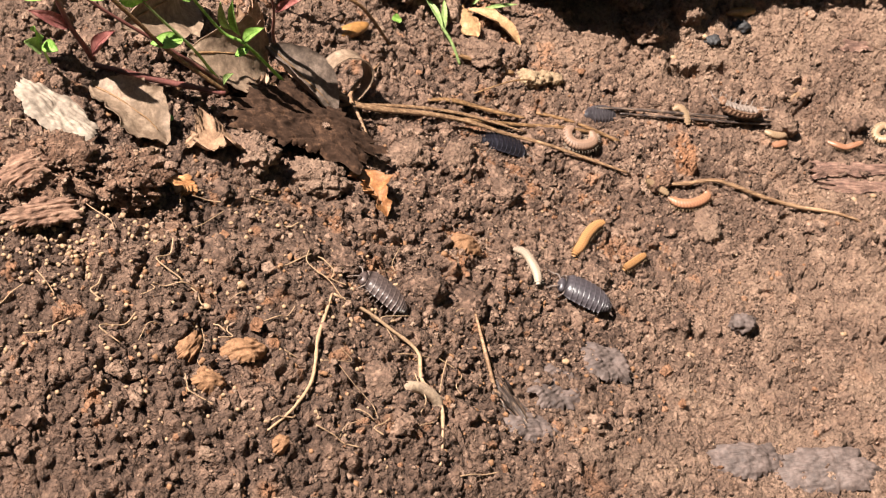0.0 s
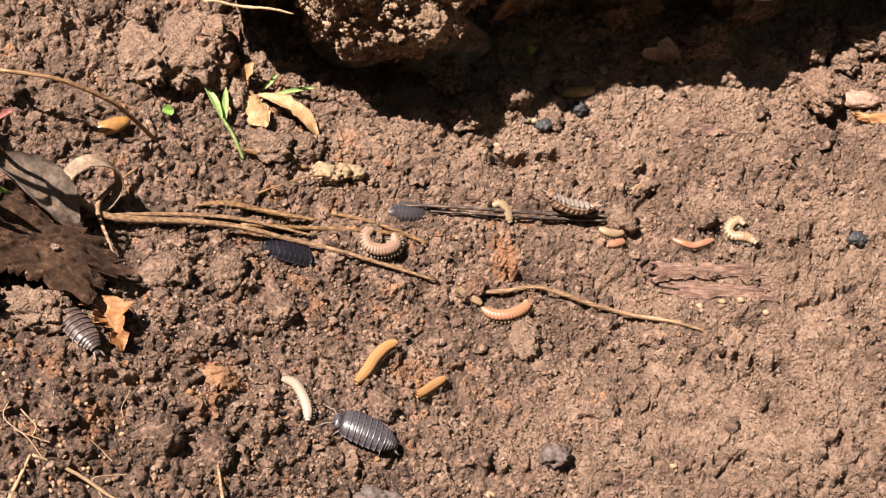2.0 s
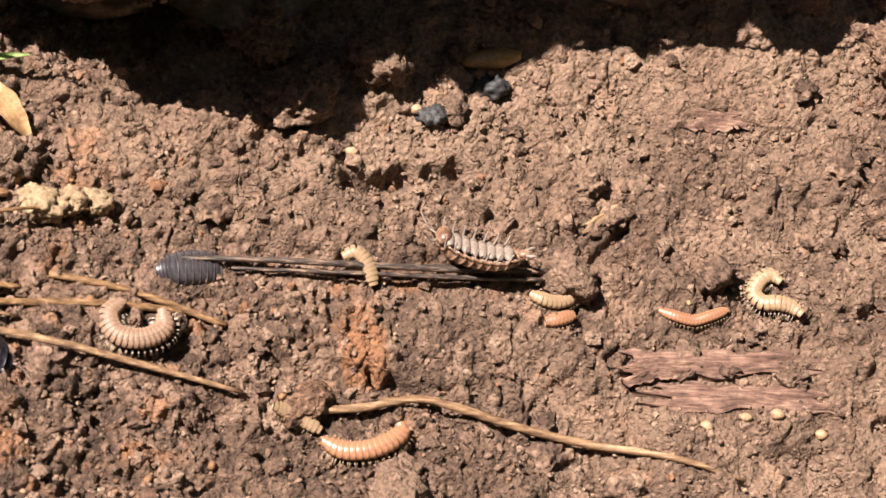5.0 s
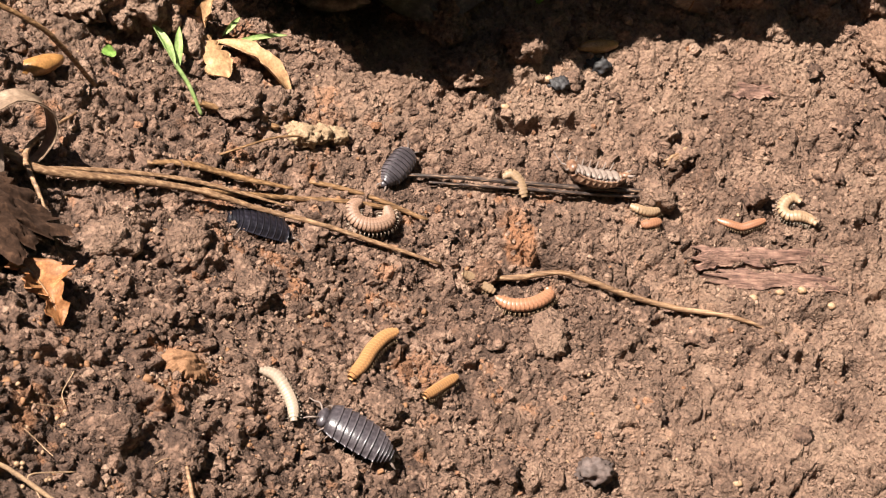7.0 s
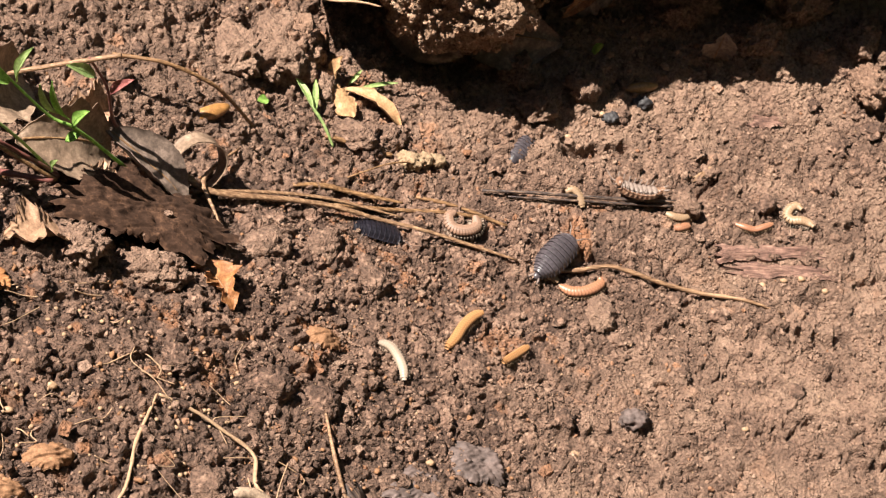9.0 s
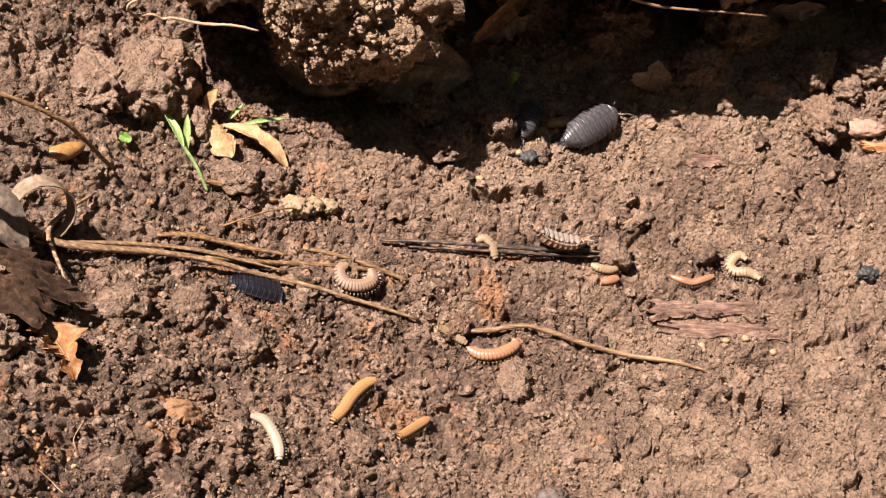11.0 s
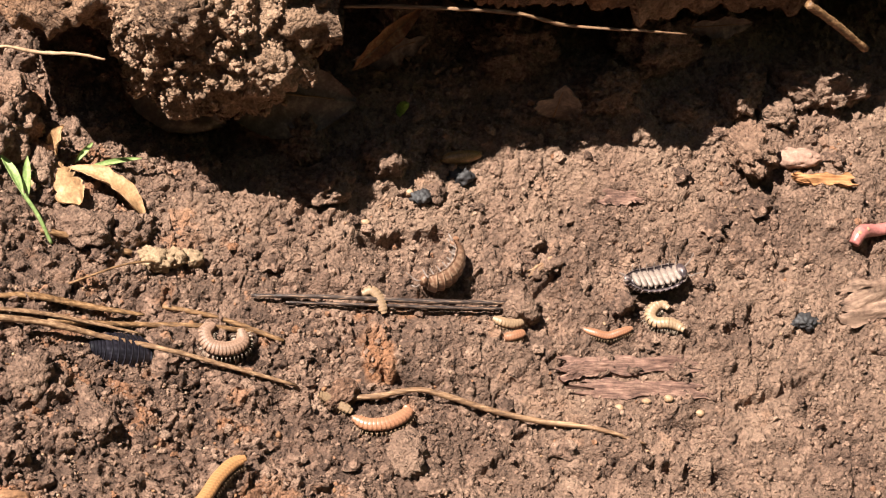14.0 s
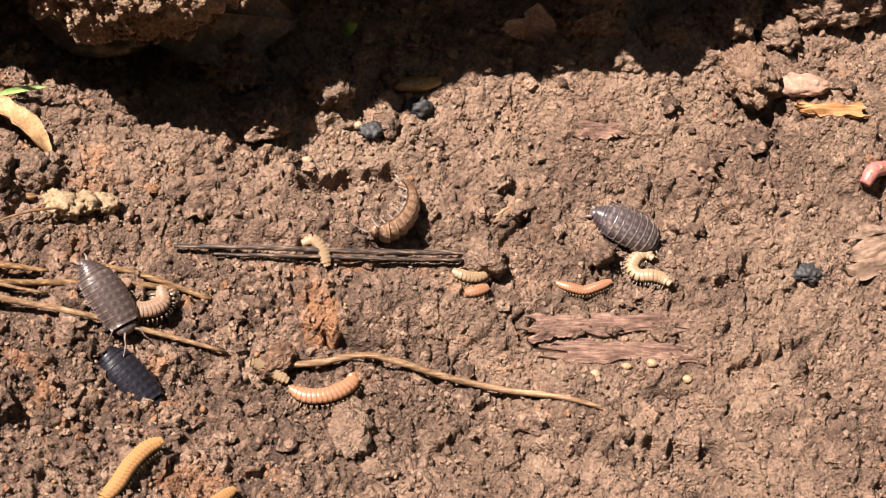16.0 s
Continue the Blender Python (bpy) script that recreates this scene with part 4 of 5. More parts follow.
def sprout():
    s = thing("seedling", "small pale green seedling with two narrow leaves", "seedling")
    part("shoot", tube("shoot", [on(-50.3, 1.0, 0.2), on(-52.5, 3.3, 1.4), on(-54.8, 5.4, 2.4)], [0.28, 0.33, 0.35], PALEGREEN, 7), s, "whitish green shoot")
    part("blade", leaf("blade", PALEGREEN, 7.5, 1.5, Matrix.Translation(Vector(on(-56.6, 7.6, 4.0)) * MM) @ pose(0, 0, 0, 10, -25, 125), 0.5, 0.6, 0, 21, 0.2), s)
    part("blade", leaf("blade", PALEGREEN, 6.5, 1.3, Matrix.Translation(Vector(on(-54.6, 8.0, 4.2)) * MM) @ pose(0, 0, 0, -10, -35, 95), 0.5, 0.6, 0, 22, 0.2), s)
    for (x, y, a, l) in ((-43, 16, 15, 9.5), (-47.5, 16.5, 60, 4.5)):
        g = leaf("grass_blade", PALEGREEN, l, 0.9, lay(x, y, a, 1.6, 0, -12), 0.6, 0.6, 0, 23, 0.15)
        tagged(g, "short green grass blade under the ledge", "grass blade", "grass blades")
    g = leaf("grass_blade", GREEN, 9, 1.8, put(4, 28.8, 17.7, 20, 62, 105), 0.5, 0.5, 0, 24, 0.15)
    tagged(g, "pale green shoot in the dark hollow", "grass blade", "grass blades")
    tiny = leaf("tiny_leaf", GREEN, 2.6, 2.2, lay(-65, 5, 20, 1.2), 0.3, 0.2, 0, 25, 0.2)
    tagged(tiny, "tiny round green leaf on soil", "leaf")
    tiny = leaf("tiny_leaf", GREEN, 2.4, 1.8, lay(-105, -40, 20, 1.2), 0.3, 0.2, 0, 26, 0.2)
    tagged(tiny, "tiny round green leaf on soil", "leaf")


sprout()


def weed(label, pts, radius, stalk, blades, seed):
    """A small weed: a slender stalk through pts, and leaves given by root, tip and width."""
    w = thing("weed", label, "weed", "weeds at the edge")
    part("stalk", tube("stalk", pts, np.linspace(1.0, 0.6, len(pts)) * radius, stalk, 6, 0.1, seed), w)
    for k, (root, tip, width, shade) in enumerate(blades):
        a, e = Vector(root), Vector(tip)
        way = (e - a).normalized()
        up = Vector((-0.25, -0.5, 0.8))
        up = (up - way * up.dot(way)).normalized()
        m = Matrix((way, up.cross(way), up)).transposed().to_4x4()
        m.translation = (a + e) / 2 * MM
        part("blade", leaf("blade", shade, (e - a).length, 0.95 * width, m, 0.5, 0.45, 0.03, seed + k, 0.14, 0.85, rib=shade), w)


weed("weed with a brown-red bent stem and green leaves", [(-99.5, -43.2, 42.7), (-102.2, -46.3, 48.4), (-111.8, -48.4, 57.5), (-122.1, -50.7, 66.9), (-129, -52.5, 74.4)], 0.42, REDSTEM, [((-128.4, -53.2, 75.1), (-140.2, -54.5, 73.3), 6.5, GREEN), ((-126, -53.2, 75.1), (-122, -54.4, 72.9), 3.2, GREEN), ((-125.1, -52.9, 73.9), (-128.3, -56.6, 81.9), 3, PALEGREEN)], 31)
weed("weed with a thin green stem and one broad leaf", [(-100.6, -42.8, 43.4), (-105.8, -47.4, 55.7), (-111.2, -49.3, 63.6), (-115.2, -50.8, 69.7)], 0.34, PALEGREEN, [((-114.9, -51.3, 69.5), (-120.8, -56.3, 83), 6.0, GREEN), ((-108, -49, 59.8), (-113.7, -50.7, 59.8), 3.4, GREEN), ((-100.4, -45.6, 45.8), (-99, -48.8, 51.9), 1.6, PALEGREEN)], 32)
weed("slender grass-like weed with narrow green leaves", [(-88.2, -33.4, 35.5), (-96.3, -38.5, 49.5), (-100.9, -39.3, 53.1), (-106.6, -41.6, 62.8), (-110.3, -43.4, 70.2)], 0.36, GREEN, [((-106.7, -42.4, 63.5), (-111.8, -45.5, 69.2), 2.4, GREEN), ((-97.5, -39.4, 51.1), (-94.2, -42.9, 58.4), 2.6, GREEN), ((-99.8, -40, 53.6), (-102.1, -44.3, 64.3), 2.0, PALEGREEN), ((-98.1, -39.6, 51.9), (-100.2, -44.6, 65.4), 2.0, GREEN), ((-106.7, -42.4, 63.5), (-103, -47.1, 75.9), 2.2, PALEGREEN), ((-95.9, -39, 49.3), (-98.3, -40.5, 48.3), 2.0, GREEN)], 33)
weed("weed with a dark red stem and pinkish leaf", [(-123.7, -51.2, 55.1), (-125.5, -54.6, 62.1), (-127.5, -55.8, 67.1), (-130.3, -58.1, 76.8), (-131.7, -59.6, 83)], 0.6, REDSTEM, [((-124.4, -54.5, 59.3), (-120.5, -58.7, 69.7), 3.0, PINKLEAF), ((-127.4, -56.5, 67.7), (-133.9, -59.8, 74.1), 2.6, PINKLEAF), ((-130.2, -58.6, 76.6), (-127.3, -62.5, 85.3), 3, GREEN)], 34)
weed("thin red-stemmed weed with small leaves", [(-90.2, -25.6, 36.8), (-91.2, -29.2, 44.2), (-91.8, -31.4, 53.5), (-94.5, -33.5, 62.2)], 0.4, REDSTEM, [((-91.8, -31.7, 52.3), (-87.1, -35.1, 59.4), 2.0, PINKLEAF), ((-93.3, -32.9, 57.6), (-97.8, -35.9, 62.5), 2.4, PALEGREEN)], 35)
weed("small green weed with rounded leaves", [(-131.1, -55.6, 57.7), (-131.9, -58.9, 64.1), (-132.4, -59.7, 67.5)], 0.3, PALEGREEN, [((-131.9, -59.6, 64.8), (-134.5, -62.4, 69.2), 3, PALEGREEN), ((-132, -60, 66.6), (-129.3, -61.9, 67.2), 2.6, GREEN), ((-132.2, -60.4, 68.2), (-133.4, -63.4, 73.5), 2.4, GREEN)], 36)


# ---- wood scraps, stones, seeds ----
def chip(name, label, category, mat, size, m, seed, group=""):
    """A splintered piece of wood or bark: a block with ragged ends and a fibrous top."""
    l, w, h = size
    nx, ny = 30, 9
    u, v = np.meshgrid(np.linspace(-0.5, 0.5, nx), np.linspace(-0.5, 0.5, ny), indexing="ij")
    ends = 1 + 0.3 * vnoise(v * 9 + seed, np.sign(u), 1, seed)
    x, y = u * l * ends, v * w * (1 + 0.3 * vnoise(u * 7 + seed, np.sign(v), 1, seed + 1) + 0.15 * vnoise(u * 19 + seed, np.sign(v), 1, seed + 4)) + 0.08 * w * vnoise(u * 3 + seed, 0 * v, 1, seed + 5)
    z = h * (0.5 + 0.3 * vnoise(u * 3, v * 3 + seed, 1, seed + 2) + 0.28 * vnoise(u * 2.2, v * 15 + seed, 1, seed + 3)) * (1 - 0.8 * np.abs(2 * v) ** 6) * (1 - 0.7 * np.abs(2 * u) ** 8)
    top = np.stack([x, y, z], -1).reshape(-1, 3)
    low = np.stack([x, y, -0.5 * h + 0 * z], -1).reshape(-1, 3)
    n = nx * ny
    i = np.arange(n).reshape(nx, ny)
    rim = np.r_[i[:, 0], i[-1, 1:], i[-2::-1, -1], i[0, -2:0:-1]]
    nxt = np.roll(rim, -1)
    f = grid_faces(nx, ny)
    ob = mesh_object(name, np.vstack([top, low]) * MM, np.vstack([f[:, ::-1], f + n, np.stack([rim, nxt, nxt + n, rim + n], -1)]), mat)
    ob.matrix_world = m
    return tagged(ob, label, category, group)


def scraps():
    chip("wood_strip", "weathered reddish wood strip sunk in clay", "wood", PINKWOOD, (22, 3.0, 1.8), lay(42.5, -4.3, 4, 0.1, 0, 0, 7), 3, "wood strips")
    chip("wood_strip", "weathered reddish wood strip sunk in clay", "wood", PINKWOOD, (21, 3.2, 1.6), lay(45.5, -8.0, 3, -0.1, 0, 0, 7), 8, "wood strips")
    chip("wood_strip", "short weathered wood strip sunk in clay", "wood", PINKWOOD, (8, 2.4, 1.6), lay(35, -5.8, 10, 0.2, 0, 0, 5), 9, "wood strips")
    chip("wood_chip", "bright orange wood splinter on soil", "wood chip", ORANGEWOOD, (11.5, 2.2, 1.3), lay(78.9, 26.9, 6, 0.6), 12, "wood chips")
    chip("wood_chip", "reddish wood splinter in clay", "wood chip", PINKWOOD, (8, 2.6, 1.0), lay(42, 21.0, 0, 0.1), 13, "wood chips")
    chip("wood_chip", "yellowish wood splinter on soil", "wood chip", STRAW, (5.0, 1.0, 0.7), lay(28, 9.2, 38, 0.5), 14, "wood chips")
    for x, y, w, turn, sd in ((92, 13.0, 4.6, 18, 15), (89, 8.6, 3.8, 14, 25), (97, 7.0, 3.0, 24, 26)):
        chip("bark_piece", "tan weathered bark strip with cracks in clay", "bark", TANBARK, (24 - 2 * (sd - 15) / 2.5, w, 2.4), lay(x, y, turn, 0.2, 0, 0, 8), sd, "tan bark strips")
    for x, y, rz, rx, ry, lift, sd, lab in ((-121.3, -69.6, 24, 6.8, 2.8, 3.6, 16, "reddish brown flat bark chip on the mound"), (-125.9, -63.9, 44, 5.8, 2.8, 4.6, 17, "tan rotten bark chip on the mound")):
        tagged(slab("bark_piece", REDBARK, rx, ry, 0.8, lay(x, y, rz, lift, 8, 5, 8), sd, 0.22, 0.35, 0.4), lab, "bark", "bark chips")
    for x, y, r, sd, lift in ((-121, -59.5, (10, 6, 4.6), 101, 0.3), (-112.5, -59, (7.5, 5, 4.2), 102, 0.2), (-105.5, -61, (6, 4, 3.2), 103, 0.0), (-130, -64, (8, 6, 4.6), 104, 0.2)):
        m = lump("rotten_mound", on(x, y, lift), r, SOIL, sd, 5, 0.75, 0.6, (0.0, 0.0, 0.15), 15)
        tagged(m, "crumbly rotten wood lump on the mound", "mound", "rotten mounds")
        loose = crumbs_on(m, 420, sd, SOIL)
        loose.name = "crumb_layer"
        loose.parent, loose.location = m, (0, 0, 0)
        tagged(loose, "dark crumbs clinging to the mound", kind="stuff")
    cap = lump("crumb_heap", on(-108.4, -56.2, 2.6), (5.0, 3.2, 2.4), BANK, 105, 5, 0.4, 0.5, (1.0, 0.6, 0.0), 10)
    tagged(cap, "heap of pale dry crumbs on the dark mound", "crumb heap")
    loose = crumbs_on(cap, 420, 106)
    loose.name, loose.parent, loose.location = "crumb_layer", cap, (0, 0, 0)
    tagged(loose, "pale crumbs clinging to the heap", kind="stuff")
    chip("bark_piece", "orange rotten bark chip in soil", "bark", ORANGEWOOD, (5.5, 4, 1.6), lay(-100.4, -54.5, 30, 0.8), 18, "bark chips")
    for x, y, head, rx, ry, sd in ((-79, -97, 40, 2.6, 1.5, 19), (-86, -83, 10, 4.2, 2.4, 21), (-95, -84, 60, 3.0, 2.0, 22), (-48, -44, 20, 4.0, 2.6, 23), (-91.5, -89, 0, 3.2, 2.0, 24)):
        tagged(slab("bark_piece", RUSTBITS, rx, ry, 1.0, lay(x, y, head, 0.3, 0, 0, 4), sd, 0.16, 0.9), "orange-brown crumbling bark scrap in soil", "bark", "bark chips")
    chip("bark_piece", "black flat bark scrap on soil", "bark", WETSTICK, (12, 4, 1.2), lay(-36, -76, -40, 0.5), 20, "bark chips")
    for x, y, heading, rx, ry, lift, sd in ((-17.5, -59.5, 20, 6.0, 5.2, 0.5, 41), (-28.5, -69.0, 35, 7.5, 5.0, 0.1, 42), (12.5, -73.5, 4, 10, 4.5, 0.0, 48), (30, -74.0, 8, 12, 5.5, 0.2, 49), (-33, -78, 10, 6, 3.6, 0.1, 50)):
        tagged(slab("stone", GREYSTONE, rx, ry, 1.6, lay(x, y, heading, lift, 0, 0, 7), sd, 0.14, 0.7), "dark grey flat stone flush with the soil", "stone", "stones")
    st = [("stone", "dark glossy rounded stone in the soil", (12.8, -44.2), (3.3, 2.3, 2.4), GREYSTONE, 43, 0.9), ("pebble", "black pebble standing on clay", (74, 4.4), (2.2, 1.5, 1.5), BLACKSTONE, 44, 1.3),
          ("stone", "pale pink stone beside a clod", (73.8, 29.8), (4.2, 2.2, 1.6), PINKSTONE, 45, 1.3), ("pebble", "black crumbly lump on soil", (14.6, 22.0), (2.3, 1.7, 1.6), BLACKSTONE, 46, 0.6),
          ("pebble", "black crumbly lump on soil", (7.8, 17.4), (1.7, 1.4, 1.1), BLACKSTONE, 47, 0.3)]
    for name, label, (x, y), r, mat, seed, lift in st:
        tagged(lump(name, on(x, y, lift - 0.5), r, mat, seed, 4, 0.25 if mat is PINKSTONE else 0.5), label, name, "stones" if name == "stone" else "black pebbles")
    cotton = plain("cottony_tan", (0.27, 0.185, 0.115), 0.9, 0.1, 1.0, 0.35, 0.2)
    for (x, y, r, sd) in ((-34.4, 1.6, (2.9, 2.3, 2.3), 51), (-31.8, 2.0, (1.7, 1.5, 1.4), 54), (-29.4, 3.0, (1.9, 1.7, 1.6), 52), (-36.2, 2.6, (1.4, 1.3, 1.1), 53)):
        lp = lump("pale_lump", on(x, y, 0.9), r, cotton, sd, 4, 0.4)
        tagged(lp, "pale tan cottony lump on soil", "lump", "pale lumps")
    for (x, y, sd) in ((45.7, -10.2, 53), (49.3, -10.2, 54), (41, -11.4, 55), (55, -10.6, 56), (5.7, 17.8, 57), (-0.4, 0.6, 58), (36.2, -43, 59), (-26.2, -62, 60), (1.4, -52, 61), (-88, -70.5, 62), (-1.5, 12.8, 63), (84, 10, 64), (-93, -77, 65)):
        big = 1.15 if sd in (58, 61, 62) else 0.8
        tagged(lump("seed", on(x, y, 0.5), (big, 0.75 * big, 0.7 * big), PALESEED, sd, 3, 0.25), "small pale seed on soil", "seed", "pale seeds")
    for (x, y, lift, r, sd, tone) in ((64.0, 30.8, 0.8, (6.6, 4.2, 3.8), 71, (0.4, 0.5, 0.1)), (1.0, 21.0, 1.8, (3.6, 3.2, 3.4), 72, (0.3, 0.5, 0)), (-10, 17.5, 0.6, (5, 3.5, 2.6), 73, (0.2, 0.2, 0)),
                                      (26.4, 13.0, 0.8, (2.1, 2.0, 2.0), 74, (0.6, 0.6, 0)), 
                                      (24, 2.2, 1.2, (3.6, 2.6, 2.8), 77, (0.4, 0.5, 0)), (-78, -41, 1.0, (6.5, 4.5, 3.8), 78, (0.5, 0.6, 0)), (-90, -42, 0.8, (5.5, 4.5, 3.6), 79, (0.5, 0.6, 0)), (-62, 17, 2, (9, 6, 6), 80, (0.6, 0.7, 0)),
                                      (-70, 14, 1.2, (7, 5, 4), 81, (0.6, 0.7, 0)), (-58.5, 17.5, 3.0, (7, 5, 7), 114, (0.8, 0.8, 0.1)), (-54, 13.5, 0.6, (4.5, 3.4, 3.4), 115, (0.7, 0.7, 0)), (-46, 4.5, 0.8, (4.5, 3.5, 3), 82, (0.4, 0.4, 0)), (-40, 6, 0.5, (4, 3.4, 3), 83, (0.3, 0.3, 0)), (-55, -57.5, 0.6, (5, 3.8, 3.6), 84, (0.1, 0, 0)),
                                      (-46, -58, 0.4, (4.5, 3.4, 3), 85, (0.1, 0, 0)), (-92, -66, 0.6, (4.5, 4, 3.6), 86, (0.1, 0, 0)), (-70.5, -59, 0.8, (3.4, 2.6, 3.0), 87, (0.1, 0, 0)), (-62, -80, 0.4, (5, 4, 3.4), 88, (0.3, 0.2, 0)),
                                      (-4.5, -14.3, 0.8, (3.2, 1.9, 1.9), 89, (0.1, 0, 0.2)), (6, -22, 0.4, (5, 3, 2.4), 90, (0.5, 0.6, 0)), (-20, -41.6, 0.6, (3.2, 2.6, 2.4), 91, (0.3, 0.2, 0)), (-40, -27, 0.4, (4, 3, 2.6), 92, (0.3, 0.2, 0)),
                                      (-60, -26, 0.8, (4.5, 3.6, 3.2), 93, (0.5, 0.5, 0)), (-50, -22, 0.6, (4.2, 3.2, 2.8), 94, (0.5, 0.4, 0)), 
                                      (22, 40, 1, (7, 5, 6), 97, (0.4, 0.4, 0)), (48, 44, 1, (9, 5, 7), 98, (0.5, 0.5, 0)), (63.5, 39.5, 1, (6, 4, 4), 99, (0.6, 0.6, 0)), (79, 41.5, 1, (9, 4.5, 4), 107, (0.7, 0.6, 0)),
                                      (39.7, 35.0, 0.6, (6, 3.6, 4), 108, (0.5, 0.5, 0)), (-7.5, 18.5, 0.6, (5.5, 4, 3.4), 109, (0.4, 0.5, 0)), (-13, 24, 0.4, (6, 4, 3.6), 110, (0.4, 0.4, 0)), (70, 37, 0.4, (4, 3, 2.4), 111, (0.6, 0.6, 0)), (52, 35.5, 0.4, (4.4, 3, 2.6), 112, (0.5, 0.6, 0)), (3, 41, 1.4, (7, 5, 7), 113, (0.4, 0.4, 0))):
        tagged(lump("soil_clod", on(x, y, lift), r, SOIL, sd, 5 if max(r) > 5.2 else 4, 0.42, 0.4, tone, sd * 37), "rough brown soil clod resting on the ground", "clod", "soil clods")


scraps()


# ---- many small loose bits ----
def scatter(name, label, mat, count, seed, size, spot, fine=1, rough=0.32, tone=None, sink=0.15):
    """Loose bits strewn over the soil, as one mesh. size(rng) gives radii in mm, spot(rng) a place."""
    rng = np.random.RandomState(seed)
    bm = bmesh.new()
    bmesh.ops.create_icosphere(bm, subdivisions=fine, radius=1.0)
    v = np.array([p.co for p in bm.verts])
    f = np.array([[w.index for w in q.verts] for q in bm.faces])
    bm.free()
    kinds = [v * (1 + rough * (noise3(v + 9.7 * k, 0.9, k) + 0.8 * (0.5 - np.abs(noise3(v + 9.7 * k, 0.5, k + 40))) + 0.5 * noise3(v + 9.7 * k, 0.25, k + 60)))[:, None] for k in range(14)]
    vs, fs, ts, n = [], [], [], 0
    for k in range(count):
        at = spot(rng)
        if at is None:
            continue
        x, y = at
        r = size(rng)
        q = Matrix.Rotation(rng.uniform(0, 6.28), 3, rng.normal(size=3)) if r else None
        p = (kinds[k % 14] * rng.uniform(0.65, 1.15, 3) * r) @ np.array(q) + on(x, y, r * (0.55 - sink))
        vs.append(p)
        fs.append(f + n)
        ts.append(np.tile(tone(rng, x, y) if tone else (0.5, 0, 0), (len(v), 1)))
        n += len(v)
    ob = mesh_object(name, np.vstack(vs) * MM, np.vstack(fs), mat, np.vstack(ts), fine > 1)
    return tagged(ob, label, "crumbs", kind="stuff")


def crumb_spot(rng):
    x, y = rng.uniform(-134, 96), rng.uniform(-106, 40)
    bare = 1 / (1 + math.exp(-(x + 0.75 * y + 4) / 7)) / (1 + math.exp((y + 16 + 0.12 * x) / 4))
    firm = 0.45 / (1 + math.exp(-(x - 0.4 * y - 8) / 5))
    return None if rng.rand() < max(0.95 * bare, firm) else (x, y)


scatter("soil_crumbs", "loose brown soil crumbs strewn over the ground", SOIL, 12000, 3, lambda r: min(0.2 + 0.16 * r.gamma(1.3), 1.3), crumb_spot, 1, 0.5,
        lambda r, x, y: (r.uniform(0, 0.75), 0.4 * (r.rand() < 0.2), 0.6 * (r.rand() < 0.06)))
def firm_spot(rng):
    """A place on the firm soil, in loose drifts."""
    x, y = rng.uniform(-62, 96), rng.uniform(-62, 42)
    drift = noise.noise(Vector((x / 9, y / 7, 0.3))) + 0.5 * noise.noise(Vector((x / 3, y / 3, 4.1)))
    return (x, y) if drift > rng.uniform(-0.55, 0.35) else None


scatter("fine_crumbs", "fine crisp soil crumbs on the firm ground", SOIL, 30000, 13, lambda r: min(0.1 + 0.07 * r.gamma(1.6), 0.6), firm_spot, 1, 0.5,
        lambda r, x, y: (r.uniform(0.1, 0.9), 0.5 * (r.rand() < 0.3), 0.0))


def soil_lumps(count):
    """Loose lumps, each a thing, on a dozen shared meshes."""
    rng, shapes = np.random.RandomState(4), []
    for k in range(12):
        ob = lump("soil_lump", on(-60, -40), (1.7, 1.5, 1.25), SOIL, 200 + k, 3, 0.7, 0.4, (rng.uniform(0, 0.6), 0.3 * (k % 3 == 0), 0.0))
        tagged(ob, "small rough lump of brown soil", "soil lump", "loose soil lumps")
        shapes.append(ob)
    made = 0
    while made < count:
        at = crumb_spot(rng)
        if at is None:
            continue
        size = rng.uniform(0.6, 1.45)
        m = Matrix.Translation(Vector(on(at[0], at[1], 0.15)) * MM) @ Matrix.Rotation(rng.uniform(0, 6.28), 4, "Z")
        ob = shapes[made] if made < 12 else copy_thing(shapes[made % 12], m)
        ob.matrix_basis = m @ Matrix.Diagonal((size, size, size * 0.9, 1))
        made += 1


soil_lumps(190)


def granule_spot(rng):
    if rng.rand() < 0.42:
        c = ((-122.7, -71.7), (-117.9, -72.7), (-114.6, -75.8), (-125.1, -74.0), (-116.8, -67.6), (-105.9, -64.2), (-116.2, -78.0))[rng.randint(7)]
        return rng.normal(c[0], 3.4), rng.normal(c[1], 2.8)
    return rng.uniform(-134, -60), rng.uniform(-100, -54)


scatter("granules", "small round yellowish granules on the mound", EGGS, 460, 5, lambda r: r.uniform(0.26, 0.5), granule_spot, 2, 0.05, None, -0.2)
scatter("wood_bits", "small orange-brown wood bits in the soil", RUSTBITS, 620, 6, lambda r: min(0.14 + 0.13 * r.gamma(1.1), 0.6), lambda r: (r.normal(-62, 32), r.normal(-60, 26)), 2, 0.5)
scatter("grit", "tiny pale mineral grit on the clay", PALESEED, 300, 7, lambda r: r.uniform(0.14, 0.34), lambda r: (r.uniform(-90, 95), r.uniform(-80, 38)), 1, 0.2)


